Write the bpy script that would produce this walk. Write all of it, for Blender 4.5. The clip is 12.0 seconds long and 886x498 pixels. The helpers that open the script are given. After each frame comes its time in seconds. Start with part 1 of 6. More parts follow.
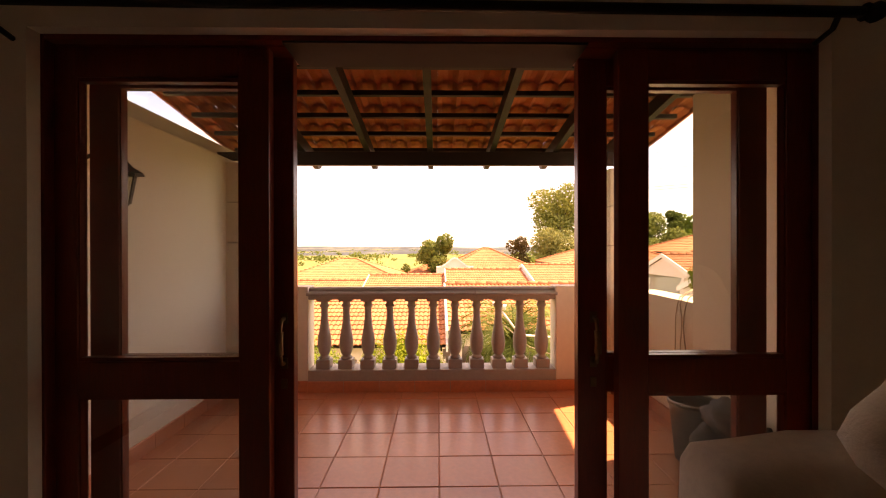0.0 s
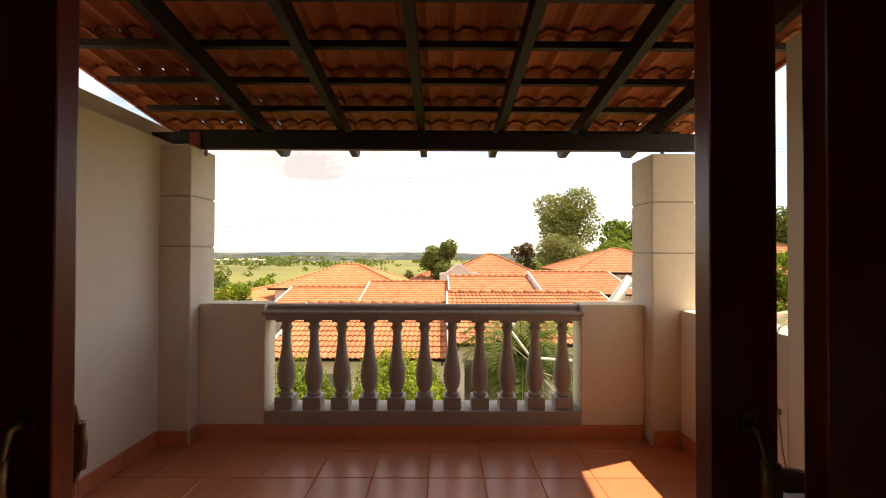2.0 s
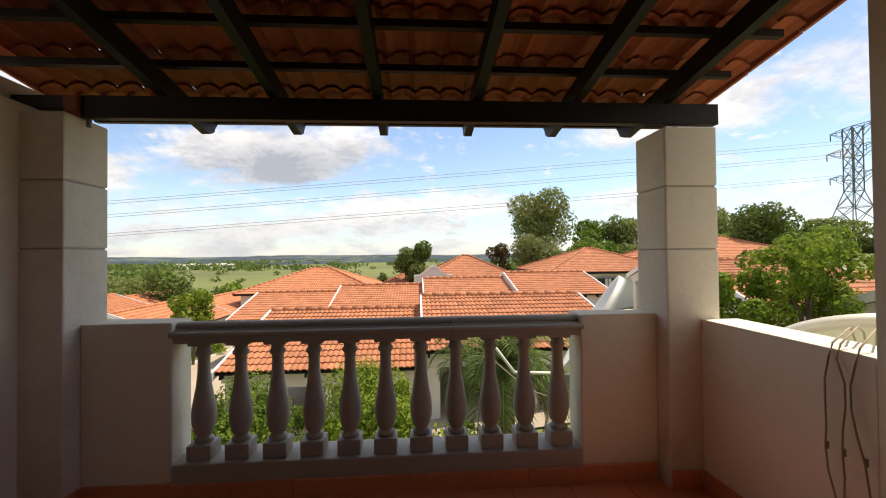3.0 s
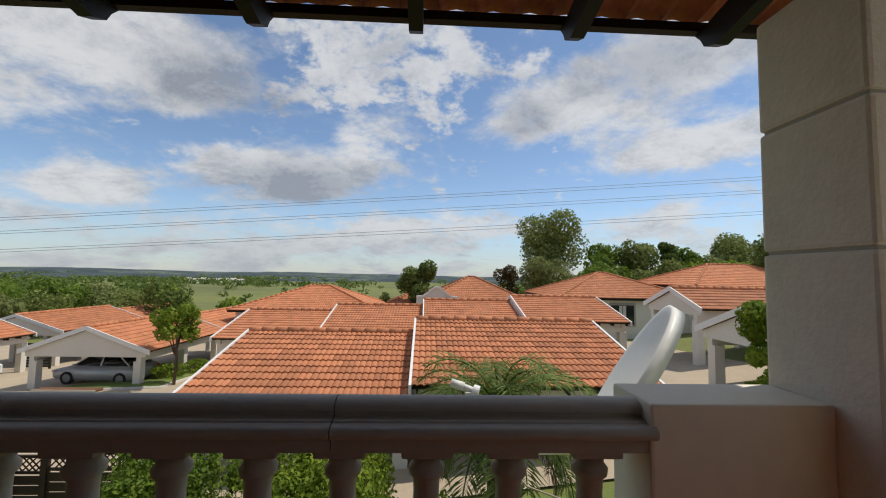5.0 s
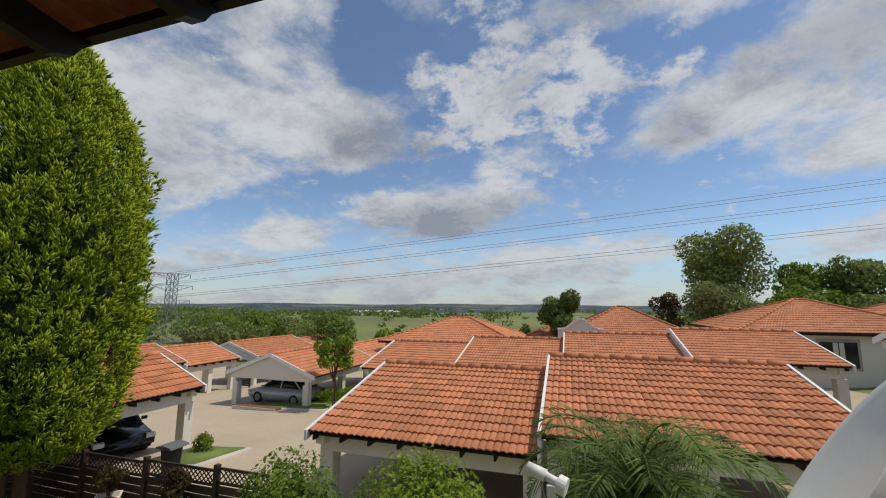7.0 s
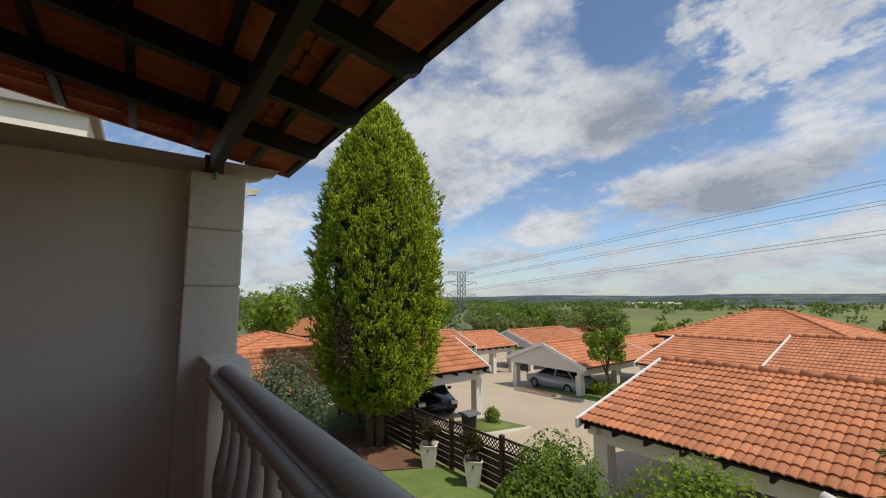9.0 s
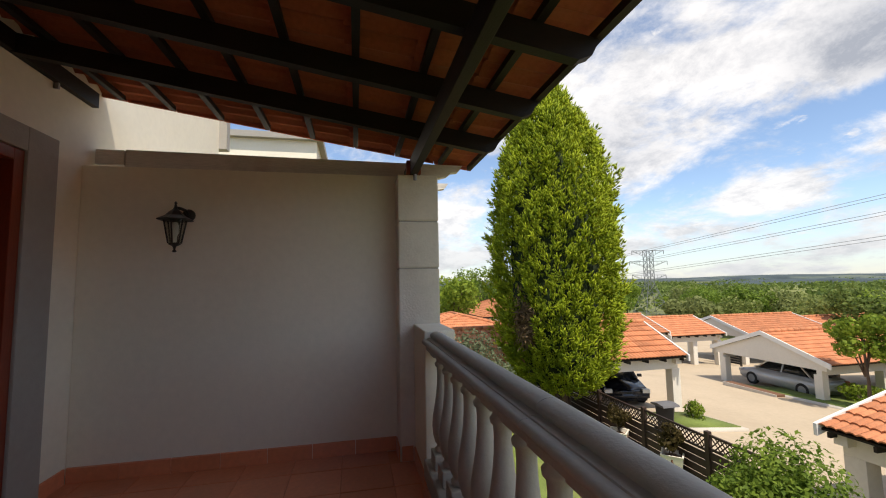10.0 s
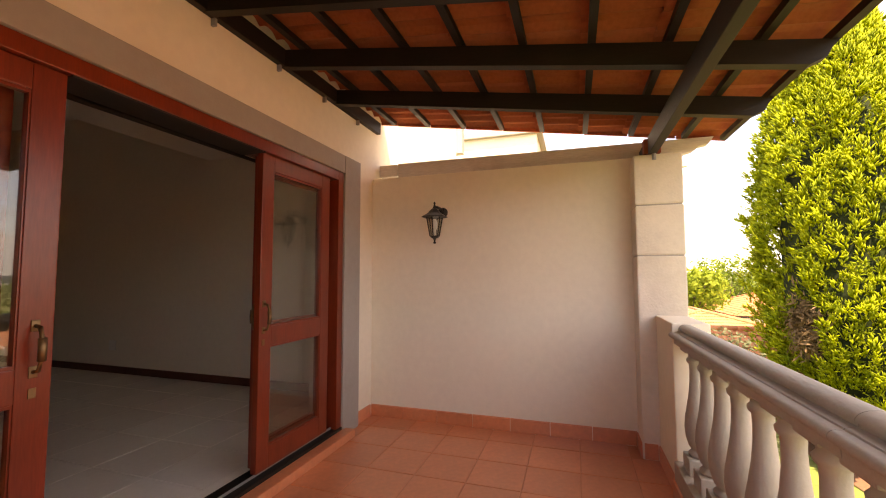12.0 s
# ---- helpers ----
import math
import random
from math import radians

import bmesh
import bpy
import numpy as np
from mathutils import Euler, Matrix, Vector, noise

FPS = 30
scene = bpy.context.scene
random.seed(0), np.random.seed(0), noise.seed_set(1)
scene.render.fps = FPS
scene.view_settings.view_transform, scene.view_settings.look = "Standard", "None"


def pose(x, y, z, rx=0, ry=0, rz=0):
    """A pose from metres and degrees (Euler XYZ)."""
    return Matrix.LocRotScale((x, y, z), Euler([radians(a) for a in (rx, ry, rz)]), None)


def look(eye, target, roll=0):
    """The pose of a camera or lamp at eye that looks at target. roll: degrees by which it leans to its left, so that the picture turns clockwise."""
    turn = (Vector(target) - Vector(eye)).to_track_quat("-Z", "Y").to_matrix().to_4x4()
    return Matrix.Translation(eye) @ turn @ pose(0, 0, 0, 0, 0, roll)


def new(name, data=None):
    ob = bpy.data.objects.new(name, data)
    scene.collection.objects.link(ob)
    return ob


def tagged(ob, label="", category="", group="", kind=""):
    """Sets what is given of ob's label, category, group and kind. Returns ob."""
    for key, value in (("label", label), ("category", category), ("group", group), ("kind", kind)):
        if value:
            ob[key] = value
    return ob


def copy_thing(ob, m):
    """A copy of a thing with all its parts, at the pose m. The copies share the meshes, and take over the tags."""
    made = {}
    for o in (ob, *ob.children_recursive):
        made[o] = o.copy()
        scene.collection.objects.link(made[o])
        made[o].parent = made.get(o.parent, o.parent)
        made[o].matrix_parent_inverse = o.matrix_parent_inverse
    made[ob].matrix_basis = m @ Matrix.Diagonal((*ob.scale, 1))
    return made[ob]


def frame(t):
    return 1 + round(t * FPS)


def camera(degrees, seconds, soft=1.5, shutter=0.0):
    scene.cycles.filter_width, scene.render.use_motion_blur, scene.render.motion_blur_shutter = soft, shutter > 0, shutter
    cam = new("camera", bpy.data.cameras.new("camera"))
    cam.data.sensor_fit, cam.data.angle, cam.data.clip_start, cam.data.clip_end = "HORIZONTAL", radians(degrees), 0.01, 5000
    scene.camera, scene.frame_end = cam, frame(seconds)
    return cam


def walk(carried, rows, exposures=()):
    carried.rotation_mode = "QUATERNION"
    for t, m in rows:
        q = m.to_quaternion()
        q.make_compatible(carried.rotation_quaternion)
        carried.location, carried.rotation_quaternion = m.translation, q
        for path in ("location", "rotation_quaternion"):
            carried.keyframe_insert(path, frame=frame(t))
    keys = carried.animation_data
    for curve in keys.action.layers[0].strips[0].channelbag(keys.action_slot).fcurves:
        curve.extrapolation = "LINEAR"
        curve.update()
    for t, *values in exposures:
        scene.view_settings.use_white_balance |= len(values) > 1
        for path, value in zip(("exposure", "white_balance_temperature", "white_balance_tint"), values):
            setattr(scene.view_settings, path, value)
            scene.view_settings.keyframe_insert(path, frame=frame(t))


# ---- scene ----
cam = camera(94.8, 12.0, soft=1.1)
PATH = [
    (0, (0.193, 0.565, 1.35), (0.223, 2.565, 1.344), -0.1),
    (0.5, (0.209, 0.714, 1.34), (0.237, 2.713, 1.334), -0.1),
    (1, (0.24, 0.921, 1.344), (0.259, 2.921, 1.351), 0.0),
    (1.5, (0.273, 1.102, 1.357), (0.276, 3.102, 1.374), 0.0),
    (2, (0.282, 1.392, 1.358), (0.29, 3.391, 1.381), 0.2),
    (2.5, (0.309, 1.709, 1.345), (0.357, 3.709, 1.373), -0.1),
    (3, (0.346, 2.033, 1.346), (0.477, 4.029, 1.377), -0.6),
    (3.2, (0.365, 2.16, 1.341), (0.54, 4.152, 1.38), -0.8),
    (4.8, (0.744, 3.262, 1.25), (0.887, 5.253, 1.372), 1.0),
    (5, (0.769, 3.42, 1.282), (0.853, 5.414, 1.417), 1.1),
    (5.5, (0.912, 3.696, 1.291), (0.821, 5.685, 1.479), 1.5),
    (6, (1.026, 3.916, 1.323), (0.761, 5.884, 1.562), 1.3),
    (6.5, (1.113, 4.046, 1.35), (0.679, 5.98, 1.618), 0.7),
    (6.7, (1.142, 4.051, 1.352), (0.644, 5.969, 1.624), 0.5),
    (8.5, (1.399, 4.126, 1.331), (0.101, 5.626, 1.585), -0.1),
    (9, (1.422, 4.095, 1.326), (-0.179, 5.27, 1.562), -0.3),
    (9.5, (1.525, 4.018, 1.312), (-0.304, 4.802, 1.51), -0.6),
    (10, (1.582, 3.975, 1.288), (-0.367, 4.393, 1.454), -1.1),
    (10.5, (1.653, 3.937, 1.296), (-0.34, 4.029, 1.431), -1.1),
    (11, (1.662, 3.925, 1.294), (-0.323, 3.72, 1.421), -1.0),
    (11.5, (1.667, 3.892, 1.279), (-0.279, 3.45, 1.408), -0.6),
    (12, (1.688, 3.866, 1.273), (-0.212, 3.254, 1.399), -0.2),
]
EXPOSURES = [
    (0.0, 2.2, 14200, 46), (1.0, 2.0, 12400, 38), (1.6, 1.68, 10400, 28), (2.1, 1.33, 8900, 19), (2.6, 0.92, 7400, 13),
    (3.2, 0.6, 7150, 11), (5.0, 0.0, 6550, 8), (6.5, -0.15, 6450, 8), (9.0, 0.03, 6500, 9), (9.8, 0.45, 6750, 10), (10.1, 0.75, 7050, 11),
    (10.4, 1.2, 7600, 14), (11.0, 1.9, 9100, 22), (12.0, 2.5, 10600, 28),
]
walk(cam, [(t, look(eye, target, roll)) for t, eye, target, roll in PATH], EXPOSURES)

# ---------------------------------------------------------------- world, sun
SUN_FROM = Vector((0.43, 0.16, 0.89)).normalized()


def build_world():
    w = bpy.data.worlds.new("sky")
    scene.world = w
    w.use_nodes = True
    nt = w.node_tree
    nt.nodes.clear()
    N, L = nt.nodes.new, nt.links.new
    out, bg = N("ShaderNodeOutputWorld"), N("ShaderNodeBackground")
    sky = N("ShaderNodeTexSky")
    sky.sky_type = "NISHITA"
    sky.sun_disc = False
    sky.sun_elevation = math.asin(SUN_FROM.z)
    sky.sun_rotation = math.atan2(SUN_FROM.x, SUN_FROM.y)
    sky.altitude, sky.air_density, sky.dust_density, sky.ozone_density = 1500, 1.0, 0.5, 1.6
    coord = N("ShaderNodeTexCoord")
    sep = N("ShaderNodeSeparateXYZ")
    L(coord.outputs["Generated"], sep.inputs[0])
    # the cloud deck: directions laid onto a high level sheet
    up = N("ShaderNodeMath"); up.operation = "MAXIMUM"; up.inputs[1].default_value = 0.0
    L(sep.outputs["Z"], up.inputs[0])
    lift = N("ShaderNodeMath"); lift.operation = "ADD"; lift.inputs[1].default_value = 0.30
    L(up.outputs[0], lift.inputs[0])
    dx = N("ShaderNodeMath"); dx.operation = "DIVIDE"
    dy = N("ShaderNodeMath"); dy.operation = "DIVIDE"
    L(sep.outputs["X"], dx.inputs[0]); L(lift.outputs[0], dx.inputs[1])
    L(sep.outputs["Y"], dy.inputs[0]); L(lift.outputs[0], dy.inputs[1])
    deck = N("ShaderNodeCombineXYZ")
    L(dx.outputs[0], deck.inputs[0]); L(dy.outputs[0], deck.inputs[1])
    deck.inputs[2].default_value = 3.7

    def bank(az, el, wide, tall, weight):
        """A soft oval in the sky round a bearing and a height (degrees), for gathering or parting the clouds."""
        def spot(a, e):
            a, e = radians(a), radians(e)
            return Vector((math.sin(a) * math.cos(e), math.cos(a) * math.cos(e))) / (math.sin(e) + 0.30)
        c = spot(az, el)
        m = Matrix((spot(az + wide, el) - c, spot(az, el + tall) - c)).transposed().inverted()
        off = N("ShaderNodeVectorMath"); off.operation = "SUBTRACT"; off.inputs[1].default_value = (c.x, c.y, 3.7)
        L(deck.outputs[0], off.inputs[0])
        both_ways = N("ShaderNodeCombineXYZ")
        for i in (0, 1):
            d = N("ShaderNodeVectorMath"); d.operation = "DOT_PRODUCT"; d.inputs[1].default_value = (m[i][0], m[i][1], 0)
            L(off.outputs[0], d.inputs[0]); L(d.outputs["Value"], both_ways.inputs[i])
        far_off = N("ShaderNodeVectorMath"); far_off.operation = "LENGTH"
        L(both_ways.outputs[0], far_off.inputs[0])
        r = N("ShaderNodeMapRange"); r.interpolation_type = "SMOOTHSTEP"
        r.inputs["From Min"].default_value, r.inputs["From Max"].default_value = 0.25, 1.55
        r.inputs["To Min"].default_value, r.inputs["To Max"].default_value = weight, 0.0
        L(far_off.outputs["Value"], r.inputs["Value"])
        return r.outputs[0]

    def add_up(sockets, operation="ADD"):
        total = sockets[0]
        for q in sockets[1:]:
            n = N("ShaderNodeMath"); n.operation = operation
            L(total, n.inputs[0]); L(q, n.inputs[1])
            total = n.outputs[0]
        return total

    def noise_of(scale, detail, rough, dist):
        n = N("ShaderNodeTexNoise")
        n.inputs["Scale"].default_value, n.inputs["Detail"].default_value = scale, detail
        n.inputs["Roughness"].default_value, n.inputs["Distortion"].default_value = rough, dist
        L(deck.outputs[0], n.inputs["Vector"])
        return n.outputs["Fac"]

    def step(socket, lo, hi):
        r = N("ShaderNodeMapRange"); r.interpolation_type = "SMOOTHSTEP"
        r.inputs["From Min"].default_value, r.inputs["From Max"].default_value = lo, hi
        L(socket, r.inputs["Value"])
        return r.outputs[0]

    # banks of cloud and blue gaps between them
    gather = [bank(*b) for b in ((-28.6, 22.5, 9, 5, 0.15), (-50, 22, 16, 16, 0.10), (29, 25, 12, 5, 0.17), (9, 38, 19, 4, 0.13), (31, 15, 6, 2.4, 0.13),
                                 (-18, 12, 12, 3.6, 0.17), (-38.5, 9, 4.7, 2.0, 0.17), (14, 21.3, 4.5, 3.6, 0.15), (-3, 5.6, 30, 1.3, 0.10), (-24, 3.4, 16, 0.9, 0.10), (-74, 8, 14, 6, 0.10),
                                 (12, 13.5, 10, 4.5, -0.18), (-29, 34, 4, 6, -0.16), (25, 11, 9, 2.6, -0.18), (-31, 16.5, 7, 1.6, -0.13), (3, 31, 4, 2.5, -0.12), (20, 30, 6, 2, -0.10), (45, 17, 9, 4, 0.08))]
    cover = step(add_up([noise_of(2.1, 12, 0.64, 0.2)] + gather), 0.43, 0.62)
    flock = bank(-5, 27.5, 20, 10.5, 0.23)
    puffs = step(add_up([noise_of(7.5, 12, 0.62, 0.12), flock]), 0.585, 0.74)
    dim = add_up([bank(*b) for b in ((-27, 22, 8, 4.5, 0.75), (30, 26, 10, 4, 0.55), (9, 39, 18, 4, 0.6), (-17, 11.6, 11, 3.2, 0.8), (14, 21, 4, 3, 0.6), (-62, 16, 14, 5, 0.4))])
    thick = step(noise_of(4.4, 12, 0.72, 0.2), 0.40, 0.68)
    part_way = N("ShaderNodeMath"); part_way.operation = "MULTIPLY_ADD"; part_way.inputs[1].default_value = 0.55
    part_way.use_clamp = True
    L(thick, part_way.inputs[0]); L(dim, part_way.inputs[2])
    body = part_way.outputs[0]
    both = N("ShaderNodeMath"); both.operation = "MAXIMUM"
    weak = N("ShaderNodeMath"); weak.operation = "MULTIPLY"; weak.inputs[1].default_value = 0.95
    L(puffs, weak.inputs[0]); L(cover, both.inputs[0]); L(weak.outputs[0], both.inputs[1])
    tone = N("ShaderNodeMix"); tone.data_type = "RGBA"
    tone.inputs["A"].default_value = (5.3, 5.3, 5.4, 1)
    tone.inputs["B"].default_value = (2.2, 2.35, 2.7, 1)
    L(body, tone.inputs["Factor"])
    mix = N("ShaderNodeMix"); mix.data_type = "RGBA"
    fade = N("ShaderNodeMath"); fade.operation = "MULTIPLY"; fade.inputs[1].default_value = 0.9
    L(both.outputs[0], fade.inputs[0])
    L(fade.outputs[0], mix.inputs["Factor"])
    L(sky.outputs[0], mix.inputs["A"]); L(tone.outputs["Result"], mix.inputs["B"])
    # far off the clouds close up into one grey blue haze
    far = N("ShaderNodeMapRange"); far.interpolation_type = "SMOOTHSTEP"
    far.inputs["From Min"].default_value, far.inputs["From Max"].default_value = -0.02, 0.17
    far.inputs["To Min"].default_value, far.inputs["To Max"].default_value = 0.6, 0.0
    L(sep.outputs["Z"], far.inputs["Value"])
    haze = N("ShaderNodeMix"); haze.data_type = "RGBA"
    haze.inputs["B"].default_value = (2.45, 2.75, 3.25, 1)
    L(far.outputs[0], haze.inputs["Factor"]); L(mix.outputs["Result"], haze.inputs["A"])
    L(haze.outputs["Result"], bg.inputs["Color"])
    bg.inputs["Strength"].default_value = 0.135
    L(bg.outputs[0], out.inputs[0])


build_world()
sun = new("sun", bpy.data.lights.new("sun", "SUN"))
scene.cycles.diffuse_bounces, scene.cycles.max_bounces = 8, 14
sun.data.energy, sun.data.angle, sun.data.color = 3.3, radians(0.6), (1.0, 0.93, 0.81)
sun.matrix_world = look(SUN_FROM * 50, (0, 0, 0))


# ---------------------------------------------------------------- materials
def material(name, base, rough=0.7, vary=0.12, scale=6.0, bump=0.0, bump_scale=60.0, metal=0.0, piece=0.0, island=0.0,
             stain=None, stain_scale=1.2, stain_span=(0.52, 0.75), spec=0.4, stretch=(1, 1, 1), coat=0.0):
    """A surface with grain at two scales, relief, stains, and a change from piece to piece."""
    m = bpy.data.materials.new(name)
    m.use_nodes = True
    nt = m.node_tree
    N, L = nt.nodes.new, nt.links.new
    b = nt.nodes["Principled BSDF"]
    b.inputs["Roughness"].default_value, b.inputs["Metallic"].default_value = rough, metal
    b.inputs["Specular IOR Level"].default_value = spec
    b.inputs["Coat Weight"].default_value, b.inputs["Coat Roughness"].default_value = coat, 0.26
    coord = N("ShaderNodeTexCoord")
    mp = N("ShaderNodeMapping")
    mp.inputs["Scale"].default_value = stretch
    L(coord.outputs["Object"], mp.inputs[0])
    fine, wide = N("ShaderNodeTexNoise"), N("ShaderNodeTexNoise")
    fine.inputs["Scale"].default_value, fine.inputs["Detail"].default_value = scale * 6, 6
    wide.inputs["Scale"].default_value, wide.inputs["Detail"].default_value = scale * 0.5, 4
    L(mp.outputs[0], fine.inputs["Vector"]); L(mp.outputs[0], wide.inputs["Vector"])
    total = N("ShaderNodeMath"); total.operation = "ADD"
    L(fine.outputs["Fac"], total.inputs[0]); L(wide.outputs["Fac"], total.inputs[1])
    span = N("ShaderNodeMapRange")
    span.inputs["From Min"].default_value, span.inputs["From Max"].default_value = 0.6, 1.4
    span.inputs["To Min"].default_value, span.inputs["To Max"].default_value = 1 - vary, 1 + vary
    L(total.outputs[0], span.inputs["Value"])
    value = span.outputs[0]
    for amount, node, socket in ((piece, "ShaderNodeObjectInfo", "Random"), (island, "ShaderNodeNewGeometry", "Random Per Island")):
        if amount:
            src = N(node)
            r = N("ShaderNodeMapRange")
            r.inputs["To Min"].default_value, r.inputs["To Max"].default_value = 1 - amount, 1 + amount
            L(src.outputs[socket], r.inputs["Value"])
            mul = N("ShaderNodeMath"); mul.operation = "MULTIPLY"
            L(value, mul.inputs[0]); L(r.outputs[0], mul.inputs[1])
            value = mul.outputs[0]
    tint = N("ShaderNodeMix"); tint.data_type = "RGBA"; tint.blend_type = "MULTIPLY"
    tint.inputs["Factor"].default_value = 1
    tint.inputs["A"].default_value = (*base, 1)
    L(value, tint.inputs["B"])
    colour = tint.outputs["Result"]
    if stain:
        s = N("ShaderNodeTexNoise")
        s.inputs["Scale"].default_value, s.inputs["Detail"].default_value, s.inputs["Roughness"].default_value = stain_scale, 8, 0.65
        L(coord.outputs["Object"], s.inputs["Vector"])
        r = N("ShaderNodeMapRange")
        r.inputs["From Min"].default_value, r.inputs["From Max"].default_value = stain_span
        r.inputs["To Max"].default_value = 0.7
        L(s.outputs["Fac"], r.inputs["Value"])
        sm = N("ShaderNodeMix"); sm.data_type = "RGBA"
        L(r.outputs[0], sm.inputs["Factor"]); L(colour, sm.inputs["A"])
        sm.inputs["B"].default_value = (*stain, 1)
        colour = sm.outputs["Result"]
    L(colour, b.inputs["Base Color"])
    if bump:
        n = N("ShaderNodeTexNoise")
        n.inputs["Scale"].default_value, n.inputs["Detail"].default_value = bump_scale, 5
        L(mp.outputs[0], n.inputs["Vector"])
        bp = N("ShaderNodeBump")
        bp.inputs["Strength"].default_value, bp.inputs["Distance"].default_value = bump, 0.01
        L(n.outputs["Fac"], bp.inputs["Height"]); L(bp.outputs[0], b.inputs["Normal"])
    return m


def leaf_material(name, dark, light, glow=0.42, clump_scale=2.2):
    """Leaves: a colour from leaf to leaf, light passing through the blade."""
    m = bpy.data.materials.new(name)
    m.use_nodes = True
    nt = m.node_tree
    nt.nodes.clear()
    N, L = nt.nodes.new, nt.links.new
    geo = N("ShaderNodeNewGeometry")
    ramp = N("ShaderNodeMix"); ramp.data_type = "RGBA"
    ramp.inputs["A"].default_value, ramp.inputs["B"].default_value = (*dark, 1), (*light, 1)
    coord, clump, mid = N("ShaderNodeTexCoord"), N("ShaderNodeTexNoise"), N("ShaderNodeMath")
    clump.inputs["Scale"].default_value, clump.inputs["Detail"].default_value = clump_scale, 3
    L(coord.outputs["Object"], clump.inputs["Vector"])
    wide = N("ShaderNodeMapRange")
    wide.inputs["From Min"].default_value, wide.inputs["From Max"].default_value = 0.35, 0.65
    L(clump.outputs["Fac"], wide.inputs["Value"])
    mid.operation = "MULTIPLY_ADD"
    mid.inputs[1].default_value = 0.5
    half = N("ShaderNodeMath"); half.operation = "MULTIPLY"; half.inputs[1].default_value = 0.5
    L(wide.outputs[0], half.inputs[0])
    L(geo.outputs["Random Per Island"], mid.inputs[0]); L(half.outputs[0], mid.inputs[2])
    L(mid.outputs[0], ramp.inputs["Factor"])
    b, tr, mx, out = N("ShaderNodeBsdfPrincipled"), N("ShaderNodeBsdfTranslucent"), N("ShaderNodeMixShader"), N("ShaderNodeOutputMaterial")
    b.inputs["Roughness"].default_value, b.inputs["Specular IOR Level"].default_value = 0.6, 0.15
    L(ramp.outputs["Result"], b.inputs["Base Color"]); L(ramp.outputs["Result"], tr.inputs["Color"])
    mx.inputs[0].default_value = glow
    L(b.outputs[0], mx.inputs[1]); L(tr.outputs[0], mx.inputs[2]); L(mx.outputs[0], out.inputs[0])
    return m


def glass_material(name, tint=(0.93, 0.96, 0.95), gloss=0.045):
    """A thin pane: it lets the view through and mirrors by the angle."""
    m = bpy.data.materials.new(name)
    m.use_nodes = True
    nt = m.node_tree
    nt.nodes.clear()
    N, L = nt.nodes.new, nt.links.new
    lw, tr, gl, mx, out = N("ShaderNodeLayerWeight"), N("ShaderNodeBsdfTransparent"), N("ShaderNodeBsdfGlossy"), N("ShaderNodeMixShader"), N("ShaderNodeOutputMaterial")
    lw.inputs["Blend"].default_value = 0.5
    bend = N("ShaderNodeMath"); bend.operation = "POWER"; bend.inputs[1].default_value = 4.0
    rise = N("ShaderNodeMath"); rise.operation = "MULTIPLY_ADD"; rise.inputs[1].default_value, rise.inputs[2].default_value = 0.85, gloss
    L(lw.outputs["Facing"], bend.inputs[0]); L(bend.outputs[0], rise.inputs[0])
    tr.inputs["Color"].default_value = (*tint, 1)
    gl.inputs["Roughness"].default_value = 0.01
    L(rise.outputs[0], mx.inputs[0]); L(tr.outputs[0], mx.inputs[1]); L(gl.outputs[0], mx.inputs[2]); L(mx.outputs[0], out.inputs[0])
    return m


PLASTER = material("cream plaster", (0.84, 0.785, 0.655), 0.85, 0.05, 3, 0.08, 60, stain=(0.80, 0.735, 0.62), stain_scale=0.8)
BAND = material("grey painted band", (0.36, 0.34, 0.31), 0.8, 0.06, 4, 0.2, 80)
PILLAR = material("pale cast stone", (0.76, 0.70, 0.60), 0.85, 0.07, 4, 0.3, 60, stain=(0.52, 0.47, 0.38))
CEMENT = material("grey painted cement", (0.43, 0.40, 0.35), 0.55, 0.08, 5, 0.15, 90, stain=(0.36, 0.33, 0.29), stain_scale=3)
TERRA = material("terracotta floor tile", (0.70, 0.245, 0.118), 0.34, 0.14, 5, 0.05, 30, piece=0.08, stain=(0.62, 0.21, 0.105), stain_scale=5, spec=0.8, coat=0.5)
GROUT = material("dull red grout", (0.60, 0.25, 0.145), 0.8, 0.1, 8)
WHITE_TILE = material("glazed white floor tile", (0.80, 0.78, 0.72), 0.25, 0.05, 4, piece=0.03)
WHITE_GROUT = material("brown floor grout", (0.20, 0.17, 0.14), 0.9)
ROOM_WALL = material("beige room paint", (0.82, 0.76, 0.66), 0.85, 0.04, 3, 0.1, 80)
CEILING = material("white ceiling paint", (0.82, 0.79, 0.72), 0.9, 0.03, 3)
MAHOGANY = material("varnished red mahogany", (0.20, 0.030, 0.012), 0.28, 0.25, 4, 0.05, 40, spec=0.5, stretch=(6, 6, 0.6))
DARK_WOOD = material("dark stained timber", (0.015, 0.011, 0.008), 0.55, 0.3, 5, 0.1, 50, spec=0.3, stretch=(5, 0.6, 5))
BEAM_WOOD = material("dark stained beam", (0.017, 0.012, 0.010), 0.55, 0.3, 5, 0.1, 50, spec=0.3, stretch=(0.6, 5, 5))
GREY_WOOD = material("weathered grey timber", (0.68, 0.65, 0.60), 0.85, 0.22, 5, 0.25, 50, stretch=(6, 0.5, 6), stain=(0.34, 0.30, 0.26))
SKIRT_WOOD = material("brown skirting", (0.11, 0.030, 0.017), 0.4, 0.2, 6)
ROOF_TILE = material("orange clay roof tile", (0.46, 0.175, 0.08), 0.8, 0.28, 6, 0.3, 50, piece=0.22, island=0.12, stain=(0.52, 0.27, 0.14), stain_scale=3.2)
